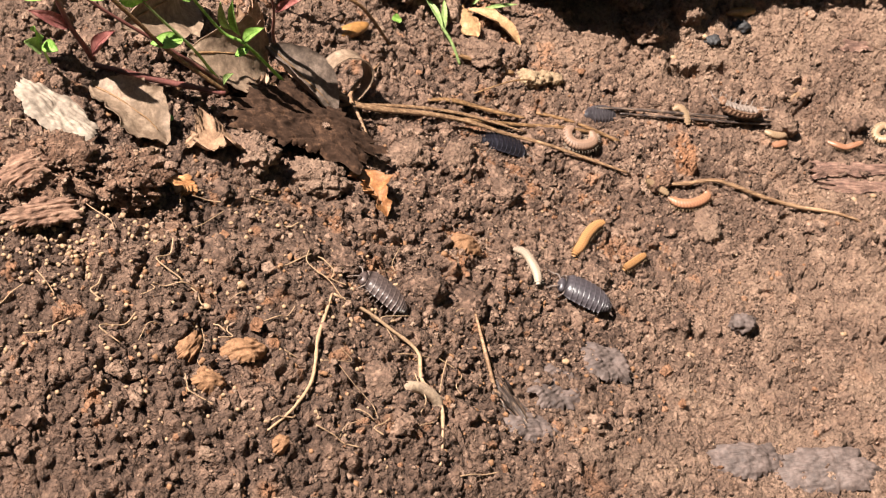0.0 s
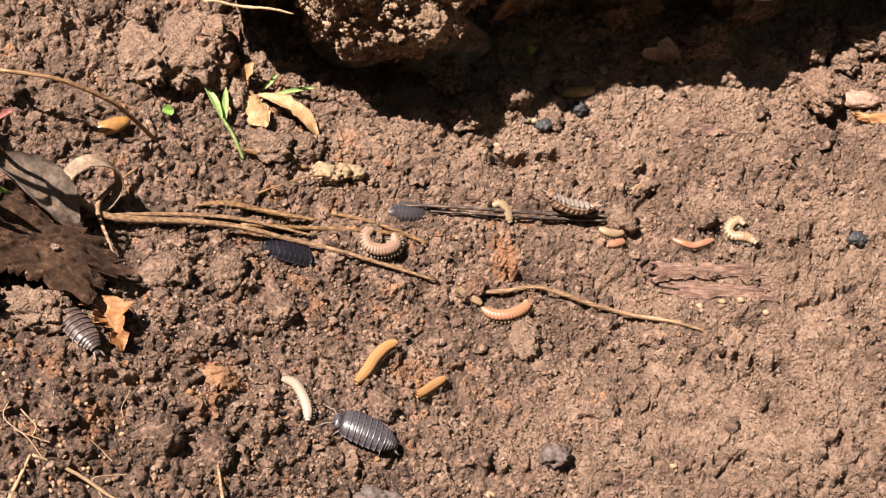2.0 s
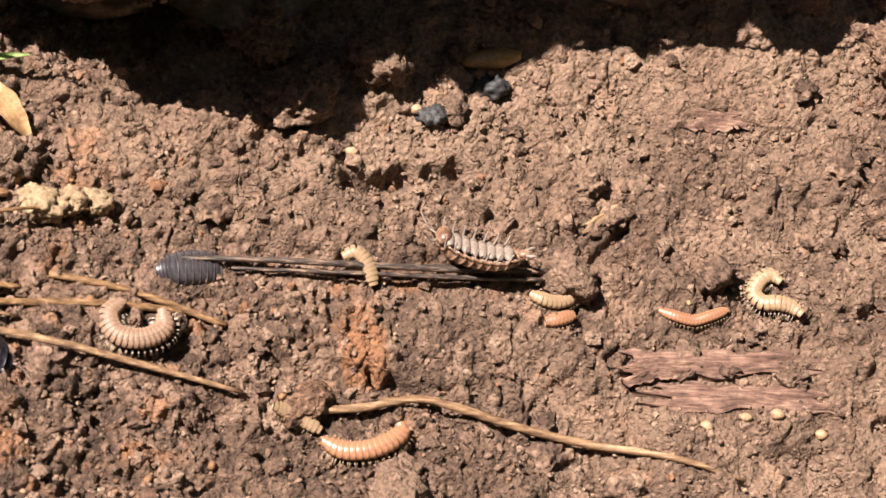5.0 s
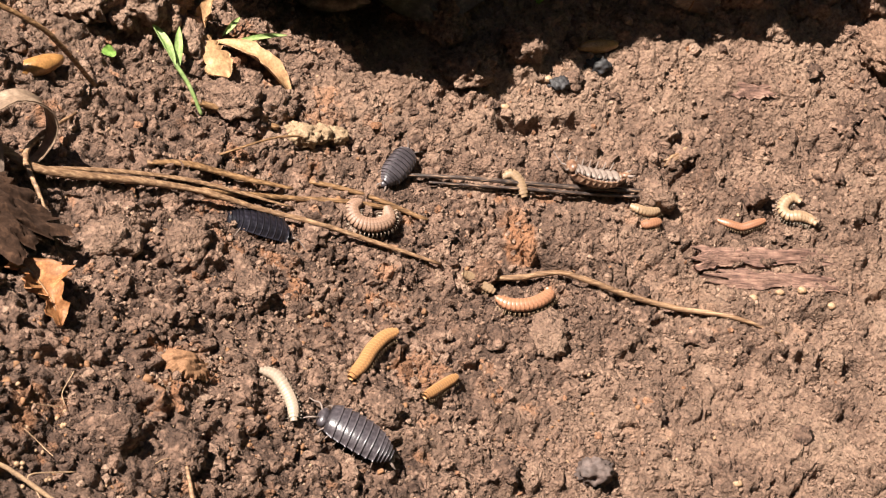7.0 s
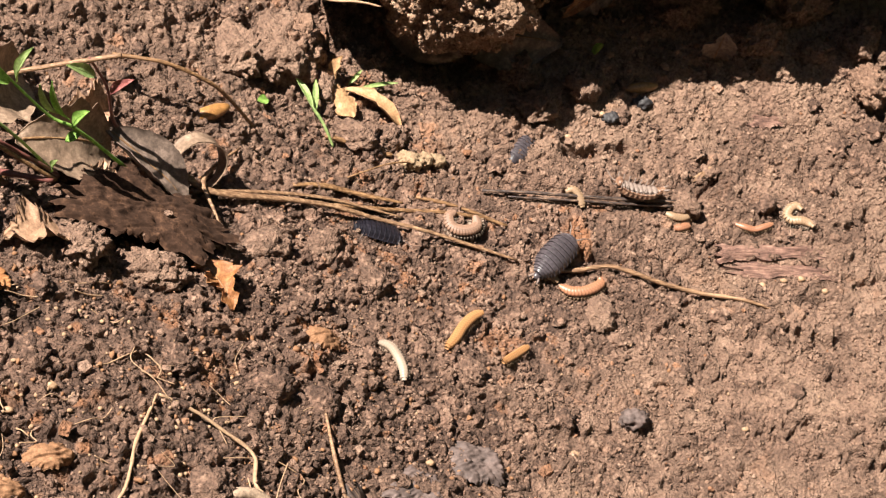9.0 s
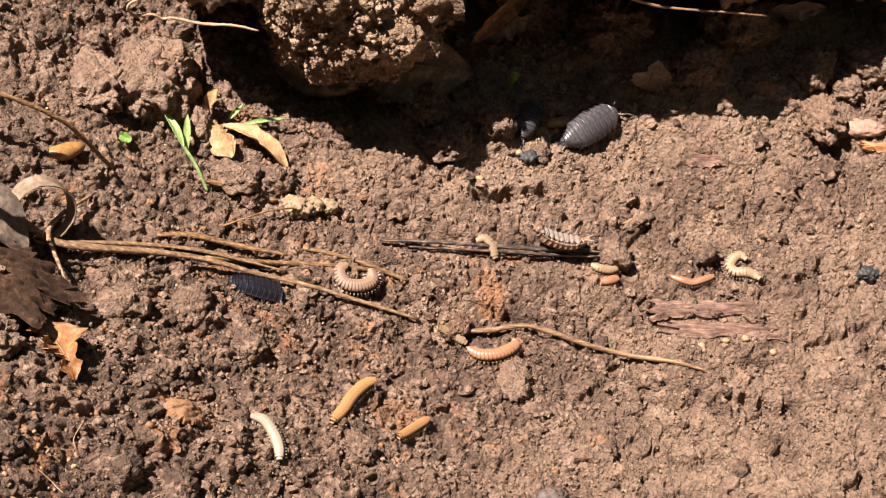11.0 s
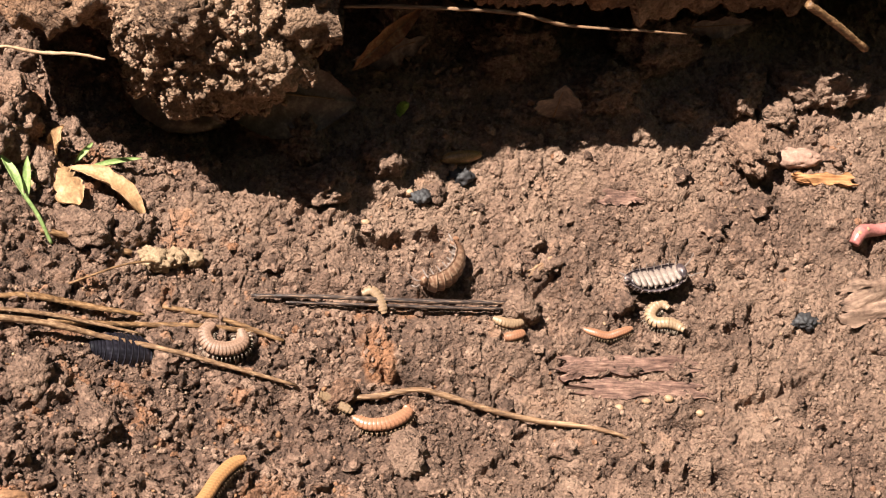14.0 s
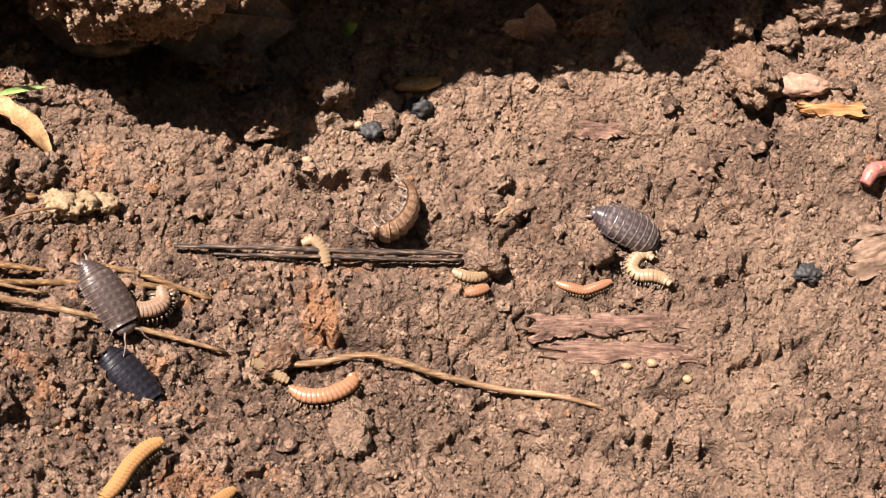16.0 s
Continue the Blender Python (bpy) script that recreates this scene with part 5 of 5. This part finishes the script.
# ---- woodlice ----
def shell(name, colour, edge, rough=0.32):
    """Horny plate: mottled, paler towards its hem, with a dull shine."""
    m, nt, b = material(name, rough, 0, 0.5)
    r = ramp(nt, [(0.36, tuple(c * 0.55 for c in colour)), (0.52, colour), (0.68, edge)])
    nt.links.new(noise_tex(nt, 0.9, 4, 0.6).outputs["Fac"], r.inputs[0])
    tc, sep = nt.nodes.new("ShaderNodeTexCoord"), nt.nodes.new("ShaderNodeSeparateXYZ")
    nt.links.new(tc.outputs["Object"], sep.inputs[0])
    hem = nt.nodes.new("ShaderNodeMapRange")
    hem.inputs["From Min"].default_value, hem.inputs["From Max"].default_value = -0.00038, -0.00062
    hem.inputs["To Max"].default_value = 0.4
    nt.links.new(sep.outputs["X"], hem.inputs["Value"])
    nt.links.new(mix(nt, "MIX", hem.outputs[0], r.outputs[0], edge), b.inputs["Base Color"])
    bumped(nt, b, 0.25, 0.03)
    return m


GREYLEG = plain("grey_leg", (0.17, 0.125, 0.105), 0.5, 0.4, 0.8, 0.3, 0.02)


def plate_mesh(name, s0, s1, w0, w1, h0, h1, mat, thick=0.03, flare=0.1, seg=26):
    """A curved plate from s0 (front) to s1 (rear) along x, arched over y, in body lengths."""
    rows = [(s0, w0 * 0.93, h0 * 0.86), (s0 + 0.4 * (s1 - s0), w0 * 0.6 + w1 * 0.4, h0 * 0.58 + h1 * 0.42), (s0 + 0.82 * (s1 - s0), w1 * 1.02, h1 * 1.07), (s1, w1 * 1.06, h1 * 1.05)]
    a = np.linspace(-1, 1, seg + 1)
    v = []
    for lay_in in (0, 1):
        for s, w, h in rows:
            sw = w * np.sin(a * 1.57) * (1 + flare * np.abs(a) ** 6)
            sz = h * np.cos(a * 1.45) ** 0.8 - 0.08 * w * np.abs(a) ** 4
            back = -0.08 * w * np.abs(a) ** 3
            k = 1 - lay_in * 0.12
            v.append(np.stack([s + back, sw * k, sz * k - lay_in * thick * 0.4], -1))
    v = np.array(v).reshape(2, 4, seg + 1, 3)
    n = 4 * (seg + 1)
    f = grid_faces(4, seg + 1)
    i = np.arange(n).reshape(4, seg + 1)
    rim = np.r_[i[:, 0], i[-1, 1:], i[-2::-1, -1], i[0, -2:0:-1]]
    nxt = np.roll(rim, -1)
    return mesh_object(name, v.reshape(-1, 3), np.vstack([f, (f + n)[:, ::-1], np.stack([nxt, rim, rim + n, nxt + n], -1)]), mat)


def limb(name, pts, radii, mat, size):
    ob = tube(name, np.array(pts) * size, np.array(radii) * size, mat, 5)
    return ob


THORAX = [(0.36 - 0.085 * k, 0.36 - 0.085 * (k + 1) - 0.03) for k in range(7)]


def bent(s, total):
    """Pose of the body's place s (in body lengths, head at +0.5) when the whole body is bent by total radians, belly inwards."""
    if abs(total) < 1e-3:
        return Vector((s, 0, 0)), 0.0
    a = total * s
    return Vector((math.sin(a) / total, 0, (math.cos(a) - 1) / total)), a


def woodlouse(label, length, plates, pale, dark, curl=0.0, leg_spread=0.78, stout=1.0):
    """Length in mm. Returns the thing and its jointed parts with their place along the body."""
    w = thing("woodlouse", label, "woodlouse", "woodlice")
    joints = []

    def half(s):
        return 0.218 * max(1 - abs((s - 0.03) / 0.53) ** 2.5, 0.02) ** 0.55

    def high(s):
        return 0.178 * max(1 - abs((s - 0.03) / 0.55) ** 2.4, 0.02) ** 0.6

    def add(name, ob, s, parent=w):
        ob.parent = parent
        ob.name = name
        if parent is w:
            joints.append((ob, s))
        return ob

    def plate(name, s0, s1, mat, shrink=1.0):
        c = (s0 + s1) / 2
        ob = plate_mesh(name, (s0 - c) * length * MM, (s1 - c) * length * MM, half(s0) * shrink * length * MM, half(s1) * shrink * length * MM,
                        high(s0) * length * MM, high(s1) * length * MM, mat, 0.03 * length * MM)
        return add(name, ob, c)

    head = lump("head", (0, 0, 0), (0.075 * length, 0.135 * length, 0.085 * length), plates, 5, 3, 0.06)
    head.location = (0, 0, 0)
    add("head", head, 0.39)
    for side in (-1, 1):
        a = limb("antenna", [(0.04, 0.05 * side, 0.03), (0.10, 0.11 * side, 0.06), (0.17, 0.13 * side, 0.03), (0.27, 0.20 * side, -0.02)], [0.012, 0.012, 0.010, 0.005], dark, length)
        a.parent = head
    for k, (s0, s1) in enumerate(THORAX):
        p = plate("back_plate", s0, s1, plates)
        for side in (-1, 1):
            fore = 0.05 * (3 - k) / 3
            leg = limb("leg", [(0, 0.06 * side, 0.02), (fore, 0.17 * side, 0.03), (1.6 * fore, 0.25 * side * leg_spread, -0.01), (2.2 * fore, 0.27 * side * leg_spread, -0.10)],
                       np.array([0.011, 0.012, 0.009, 0.005]) * stout, pale, length)
            leg.parent = p
    for k in range(4):
        plate("tail_plate", -0.245 - 0.042 * k, -0.245 - 0.042 * (k + 1) - 0.025, plates, 0.92 - 0.05 * k)
    tip = lump("tail_tip", (0, 0, 0), (0.07 * length, 0.06 * length, 0.035 * length), plates, 6, 2, 0.05)
    tip.location = (0, 0, 0)
    add("tail_tip", tip, -0.45)
    for side in (-1, 1):
        u = limb("tail_prong", [(-0.02, 0.05 * side, 0.0), (-0.07, 0.075 * side, -0.005), (-0.12, 0.085 * side, -0.015)], [0.02, 0.018, 0.006], dark, length)
        u.parent = tip
    for k in range(8):
        s = 0.32 - 0.088 * k
        b = lump("belly", (0, 0, 0), (0.062 * length, 0.8 * length * half(s), 0.045 * length), pale, 9, 2, 0.12)
        b.location = (0, 0, 0)
        add("belly", b, s)
    set_bend(joints, length, curl)
    return w, joints


def joint_pose(s, length, total):
    at, a = bent(s, total)
    return Matrix.Translation((at + Vector((0, 0, 0.05))) * length * MM) @ Matrix.Rotation(a, 4, "Y")


def set_bend(joints, length, total):
    for ob, s in joints:
        ob.matrix_basis = joint_pose(s, length, total)


SLATE = shell("slate_shell", (0.050, 0.041, 0.046), (0.085, 0.070, 0.076), 0.34)
DULL = shell("brown_shell", (0.065, 0.045, 0.042), (0.14, 0.10, 0.088), 0.34)
NIGHT = shell("blue_black_shell", (0.011, 0.0095, 0.014), (0.028, 0.025, 0.034), 0.4)
NIGHT.node_tree.nodes["Principled BSDF"].inputs["Specular IOR Level"].default_value = 0.3
STRIPE = shell("grey_striped_shell", (0.070, 0.052, 0.055), (0.19, 0.145, 0.13), 0.2)
AMBER = shell("amber_mottled_shell", (0.17, 0.088, 0.055), (0.38, 0.25, 0.165), 0.33)
PALELEG = plain("pale_leg", (0.21, 0.16, 0.135), 0.5, 0.4, 0.8, 0.25, 0.02)


LICE = {
    "brown": woodlouse("brown-grey woodlouse crawling over the crumbly soil", 12.2, DULL, GREYLEG, GREYLEG, 0.25),
    "slate": woodlouse("smooth slate-grey woodlouse on crumbly soil", 13.2, SLATE, GREYLEG, GREYLEG, 0.3),
    "dusk": woodlouse("dark grey woodlouse beside a wet stick", 8.8, SLATE, GREYLEG, GREYLEG, 0.5),
    "night": woodlouse("glossy blue-black woodlouse under dry straw", 12.0, NIGHT, GREYLEG, GREYLEG, 0.15),
    "stripe": woodlouse("grey woodlouse with pale-edged plates on clay", 11.6, STRIPE, PALELEG, GREYLEG, 0.9),
    "amber": woodlouse("overturned amber-brown woodlouse waving whitish legs", 11.4, AMBER, PALELEG, PALELEG, 0.7, 0.75, 1.4),
}


# ---- millipedes ----
def millipede(label, pts, radius, shade, legs, lift=0.5, name="millipede", gap=0.62, seed=1):
    """A ringed body along the places in pts (x, y, or x, y, lift)."""
    line = np.array([on(p[0], p[1], (p[2] if len(p) > 2 else 0) + radius * 0.9 + lift) for p in pts])
    zs = line[:, 2]
    line[:, 2] = 0.35 * zs + 0.65 * np.linspace(zs[0], zs[-1], len(zs)) if all(len(p) < 3 for p in pts) else zs
    d = np.r_[0, np.cumsum(np.linalg.norm(np.diff(line, axis=0), axis=1))]
    n = max(int(d[-1] / (radius * gap)), 8)
    q = np.vstack([2 * line[0] - line[1], line, 2 * line[-1] - line[-2]])

    def at(s):
        t = np.interp(s, d, np.arange(len(d)))
        k = min(int(t), len(line) - 2)
        f = t - k
        a, b, c, e = q[k], q[k + 1], q[k + 2], q[k + 3]
        return 0.5 * (2 * b + (c - a) * f + (2 * a - 5 * b + 4 * c - e) * f ** 2 + (3 * b - a - 3 * c + e) * f ** 3)

    mid = at(d[-1] / 2)
    w = thing(name, label, name, name + "s")
    w.location = Vector(mid) * MM
    prof = [(-0.62, 0.92), (-0.42, 0.97), (-0.05, 1.0), (0.32, 1.01), (0.52, 0.99), (0.62, 0.92)]
    sides = 10
    ang = np.linspace(0, 2 * np.pi, sides, endpoint=False)
    v = [(x * radius * gap, r * radius * 1.12 * math.cos(a), r * radius * math.sin(a) * 0.86) for x, r in prof for a in ang]
    i = np.arange(len(prof) * sides).reshape(len(prof), sides)
    j = np.roll(i, -1, 1)
    me = bpy.data.meshes.new("ring")
    faces = np.stack([i[:-1], j[:-1], j[1:], i[1:]], -1).reshape(-1, 4).tolist() + [i[0].tolist(), i[-1][::-1].tolist()]
    me.from_pydata((np.array(v) * MM).tolist(), [], faces)
    me.shade_smooth()
    me.materials.append(shade)
    lv, lf = [], []
    for k in range(n):
        s = (k + 0.5) / n * d[-1]
        p, t = at(s), at(min(s + 0.1, d[-1])) - at(max(s - 0.1, 0))
        t = Vector(t).normalized()
        up = Vector((-0.05, -0.25, 1))
        up = (up - t * up.dot(t)).normalized()
        m = Matrix((t, up.cross(t), up)).transposed().to_4x4()
        taper = 0.2 + 0.8 * (1 - abs(2 * (k + 0.5) / n - 1) ** 5) ** 0.55
        m.translation = (Vector(p) - Vector(mid)) * MM
        ring = new("ring", me)
        ring.parent = w
        ring.matrix_basis = m @ Matrix.Diagonal((1, taper, taper, 1))
        if 0 < k < n - 1:
            for side in (-1, 1):
                for off in (-0.18, 0.18):
                    a0 = Vector((off * radius, side * radius * 0.7, -0.5 * radius))
                    a1 = Vector(((off * 1.6) * radius, side * radius * 1.4, -0.5 * radius))
                    a2 = Vector(((off * 1.9) * radius, side * radius * 1.6, -0.95 * radius))
                    for b0, b1 in ((a0, a1), (a1, a2)):
                        base = len(lv)
                        for c in (b0, b1):
                            for o in ((0.045, 0, 0.03), (-0.045, 0, 0.03), (0, 0.035, -0.045)):
                                lv.append((m.to_3x3() @ ((c + Vector(o) * radius) * MM)) + m.translation)
                        lf += [(base, base + 1, base + 4, base + 3), (base + 1, base + 2, base + 5, base + 4), (base + 2, base, base + 3, base + 5)]
    fm = bpy.data.meshes.new("leg_fringe")
    fm.from_pydata([tuple(c) for c in lv], [], lf)
    fm.materials.append(legs)
    fr = new("leg_fringe", fm)
    fr.parent = w
    tagged(fr, "fringe of short thin legs", kind="stuff")
    return w


WHITISH = plain("whitish_ring", (0.29, 0.22, 0.165), 0.45, 0.4, 1.6, 0.35, 0.06)
DUSTY = plain("dusty_tan_ring", (0.215, 0.128, 0.088), 0.5, 0.35, 1.5, 0.45, 0.1)
OCHRE = plain("ochre_ring", (0.30, 0.15, 0.062), 0.3, 0.5, 1.6, 0.5, 0.05)
SALMON = plain("salmon_ring", (0.27, 0.125, 0.07), 0.35, 0.45, 1.6, 0.4, 0.05)
CREAM = plain("cream_ring", (0.26, 0.168, 0.10), 0.45, 0.4, 1.6, 0.3, 0.05)
MANY = [
    millipede("whitish millipede lying on crumbly soil", [(-37.6, -41.0), (-35.4, -41.6), (-33.6, -43.4), (-32.6, -45.4), (-32.2, -47.2)], 0.82, WHITISH, WHITISH, 0.8),
    millipede("ochre millipede curved on the soil", [(-24.8, -38.4), (-23.2, -36.0), (-22.0, -33.4), (-20.2, -31.0), (-18.4, -29.9)], 0.95, OCHRE, CREAM, 0.8),
    millipede("small ochre millipede half sunk in soil", [(-13.6, -38.2), (-11.6, -36.2), (-8.8, -33.6)], 0.75, OCHRE, CREAM, 0.6),
    millipede("salmon-coloured millipede curled under a twig", [(-2.4, -17.9), (-0.2, -18.9), (2.4, -18.9), (4.6, -18.0), (6.0, -16.6), (5.8, -15.7)], 1.0, SALMON, CREAM, 0.6),
    millipede("pale salmon millipede beside another under a twig", [(-8.0, -15.6), (-5.8, -15.8), (-2.8, -16.8)], 0.75, CREAM, CREAM, 0.5),
    millipede("cream millipede bent at the end of a stick", [(19.9, -0.1), (21.4, -0.8), (23.0, -0.8), (24.4, -0.1), (24.9, 0.8)], 0.75, CREAM, CREAM, 0.5),
    millipede("pale salmon millipede on its side in soil", [(21.8, -2.5), (23.4, -2.2), (25.0, -1.4)], 0.75, SALMON, CREAM, 0.3),
    millipede("salmon millipede stretched on clay", [(35.4, 0.6), (37.2, -0.2), (39.4, -0.5), (41.4, 0.0), (43.4, 0.9)], 0.62, SALMON, CREAM, 0.3),
    millipede("cream millipede curled into a hook on clay", [(49.9, 4.4), (48.8, 5.2), (47.5, 4.7), (46.7, 3.3), (47.6, 2.0), (49.4, 1.8), (51.0, 1.6), (52.3, 0.7)], 0.9, CREAM, WHITISH, 0.5),
    millipede("dusty pale tan millipede curled up beside straw", [(-25.0, -7.7), (-26.2, -9.2), (-25.4, -10.9), (-23.6, -11.5), (-21.6, -11.1), (-20.3, -9.9), (-20.7, -8.0)], 1.08, DUSTY, WHITISH, 0.3, gap=0.45),
    millipede("pale millipede lying on a wet stick", [(-1.8, 0.9, 1.0), (-0.4, 1.3, 1.4), (1.0, 0.4, 1.2), (1.9, -1.2, 0.4)], 0.75, CREAM, WHITISH, 0.2),
]


LARVA = plain("larva_skin", (0.33, 0.235, 0.165), 0.5, 0.35, 1.5, 0.4, 0.1)


def pupa():
    ob = lump("pupa", on(-73.5, -1.6, 1.2), (4.0, 1.5, 1.5), plain("amber_pupa", (0.28, 0.135, 0.045), 0.3, 0.5, 1.0, 0.3, 0.03), 61, 3, 0.08, 0, (0, 0, 0), 30)
    tagged(ob, "glossy amber pupa case on soil", "pupa", "pupa cases")
    ob = lump("pupa", on(14.3, 24.6, 0.9), (3.8, 1.25, 1.2), plain("gold_pupa", (0.27, 0.15, 0.055), 0.3, 0.5, 1.0, 0.4, 0.06), 62, 3, 0.1, 0, (0, 0, 0), 14)
    tagged(ob, "gold-brown pupa case at the edge of the shade", "pupa", "pupa cases")
    hook = tube("larva", [on(-59.5, -83.0, -0.8), on(-58, -81.2, 0.6), on(-55, -80.4, 1.2), on(-52, -81.0, 0.4), on(-51.2, -82.4, -0.8)], [0.8, 1.1, 1.2, 1.1, 0.8], LARVA, 10, 0.05, 3)
    tagged(hook, "whitish arched larva skin between clods", "larva")


pupa()


def worm():
    w = thing("earthworm", "pink earthworm with two white specks on clay", "earthworm")
    pts = [on(83.2, 16.9, 1.2), on(84.6, 18.6, 1.6), on(87.4, 19.8, 1.8), on(91.6, 20, 1.8), on(98, 19.2, 1.6), on(108, 20, 1.4)]
    part("body", tube("body", pts, [0.95, 1.25, 1.1, 1.1, 1.2, 1.2], plain("worm_skin", (0.34, 0.125, 0.11), 0.3, 0.5, 1.4, 0.25, 0.05), 12, 0.04, 5), w)
    for x, y in ((84.0, 17.8), (85.4, 18.6)):
        part("speck", lump("speck", on(x, y, 2.5), (0.5, 0.5, 0.4), PALESEED, 66, 2, 0.08), w)
    return w


worm()


# ---- what moves ----
def route(who, rows, lift=0.0):
    """Rows of seconds, x, y, heading, and then lift, roll and pitch where they differ from rest."""
    out = []
    for t, x, y, heading, *more in rows:
        up, roll, pitch = (list(more) + [0, 0, 0])[:3]
        out.append((t, lay(x, y, heading, lift + up, roll, pitch)))
    walk(LICE[who][0], out)


def motions():
    route("brown", [(0, -64.0, -63.6, 164), (0.2, -65.4, -61.4, 138), (0.4, -65.4, -55.6, 105), (0.6, -63.8, -52.2, 100, -1.8), (0.8, -63.2, -51.0, 125, -2.0), (1.0, -64.6, -51.0, 138), (1.2, -67.1, -50.0, 138),
                    (1.4, -69.2, -47.0, 146), (1.6, -71.0, -46.2, 160), (1.8, -71.2, -44.6, 146), (2.0, -71.5, -43.2, 139), (2.3, -71.2, -42.4, 136), (3.2, -77, -37, 130, -2), (5.3, -83, -31, 110, -6),
                    (10.3, -82, -28, 60, -6), (12.5, -70, -17, 20, -3), (14.5, -60, -14, 5, -1), (14.95, -49, -13.2, 0, -2.2), (15.1, -41, -12.0, -6, -2.0), (15.3, -30.6, -11.0, -12, -1.4), (15.5, -30.4, -11.2, -12, -1.4), (15.7, -30.4, -11.0, -22, -1.0), (16, -28.0, -10.4, -46)], 1.0)
    route("slate", [(0, -23.0, -46.6, 166), (1.5, -22.8, -46.8, 166), (7.2, -24.2, -47.0, 160), (7.5, -28.0, -45.2, 115), (7.7, -26.3, -40.8, 76), (7.8, -25.3, -37.0, 60), (8.0, -20.2, -32.0, 44), (8.2, -13.6, -27.6, 36),
                    (9.2, -4, -10, 55), (10.3, 5.6, 8.0, 50), (10.5, 13.0, 14.0, 70), (10.7, 12.8, 17.8, 95), (10.9, 17.3, 23.0, 50), (11.1, 20.3, 25.5, 40), (11.5, 26, 36, 60), (12.5, 30, 52, 60), (16, 30, 56, 60)], 1.0)
    route("dusk", [(0, -18.2, -1.8, 8, -1.6), (6.5, -18.6, -1.6, 8, -1.6), (7.0, -19.4, 0.2, 60), (7.2, -16.2, 2.6, 95), (7.4, -14.4, 3.2, 110), (7.7, -14.0, 6.0, 80, -3), (8.6, -12, 8.5, 60, -3), (10.0, -9.5, 9.5, 45), (10.3, -7.0, 12.0, 42),
                    (10.5, -0.5, 17.8, 38), (10.7, 6.0, 20.4, 30), (10.9, 6.6, 21.4, 70), (11.1, 8, 27, 80), (11.4, 10, 38, 80), (12.5, 10, 52, 80), (16, 10, 55, 80)], 0.8)
    route("night", [(0, -40.0, -14.8, -4, -1.5, -20), (13.5, -40.0, -14.8, -4, -1.5, -20), (13.9, -38.6, -13.8, 4, -1.6), (14.3, -36.0, -11.6, 6, -1.6), (14.5, -33.4, -10.8, 2, -1.4), (14.7, -31.8, -11.0, -4, -1.2), (14.95, -30.8, -11.4, -10, -1.1), (15.1, -28.8, -13.6, -34, -0.6),
                    (15.3, -25.6, -16.6, -50, -0.6), (15.5, -24.2, -18.6, -42, -2.0), (16, -23.5, -18.8, -40, -2.2)], 0.8)
    back = Matrix.Translation(Vector((-21.6, 42.4, 109.7)) * MM)
    stripe = [(0, back), (12.6, back), (12.78, Matrix.Translation(Vector((-16, 10.2, 61.7)) * MM) @ pose(0, 0, 0, 60, 0, 20)), (12.9, Matrix.Translation(Vector((-4.4, 11.1, 19.3)) * MM) @ pose(0, 0, 0, 130, 0, 40)),
              (13.0, lay(47.2, 9.0, 22, 3.0, 160)), (13.4, lay(47.4, 9.0, 20, 3.0, 162)), (13.8, lay(47.3, 9.0, 16, 3.0, 158)), (14.0, lay(47.2, 9.2, 14, 2.8, 150)), (14.15, lay(47.1, 9.2, 10, 2.4, 100)), (14.27, lay(46.9, 9.3, 4, 1.6, 45)), (14.4, lay(46.7, 9.3, -3, 0.8)),
              (14.5, lay(46.6, 9.1, -5, 0.8)), (15.0, lay(46.0, 8.9, -16, 0.8)), (15.5, lay(45.7, 8.8, -24, 0.8)), (16, lay(45.8, 8.6, -26, 0.8))]
    walk(LICE["stripe"][0], stripe)
    rows, k = [], 0
    for t in np.arange(0, 12.41, 0.4):
        rows.append((float(t), lay(13.1, 4.5, 172 + 4 * math.sin(2.1 * t), 2.9, -124 + 7 * math.sin(3.3 * t), 4 * math.sin(1.7 * t))))
    for t, h, r in ((12.7, 205, -100), (13.0, 232, -76), (13.4, 238, -74), (14.0, 236, -78), (14.5, 240, -74), (15.0, 244, -72), (15.5, 246, -72), (16, 244, -74)):
        rows.append((t, lay(11.2, 6.4, h, 2.6, r)))
    walk(LICE["amber"][0], rows)
    for ob, s in LICE["amber"][1]:
        walk(ob, [(t, joint_pose(s, 11.4, c)) for t, c in ((0, 0.7), (3, 0.9), (6, 0.6), (9, 0.8), (12.3, 0.9), (12.7, 1.3), (13.0, 1.7), (13.5, 2.2), (14.5, 2.4), (15.3, 2.6), (16, 2.5))])


motions()
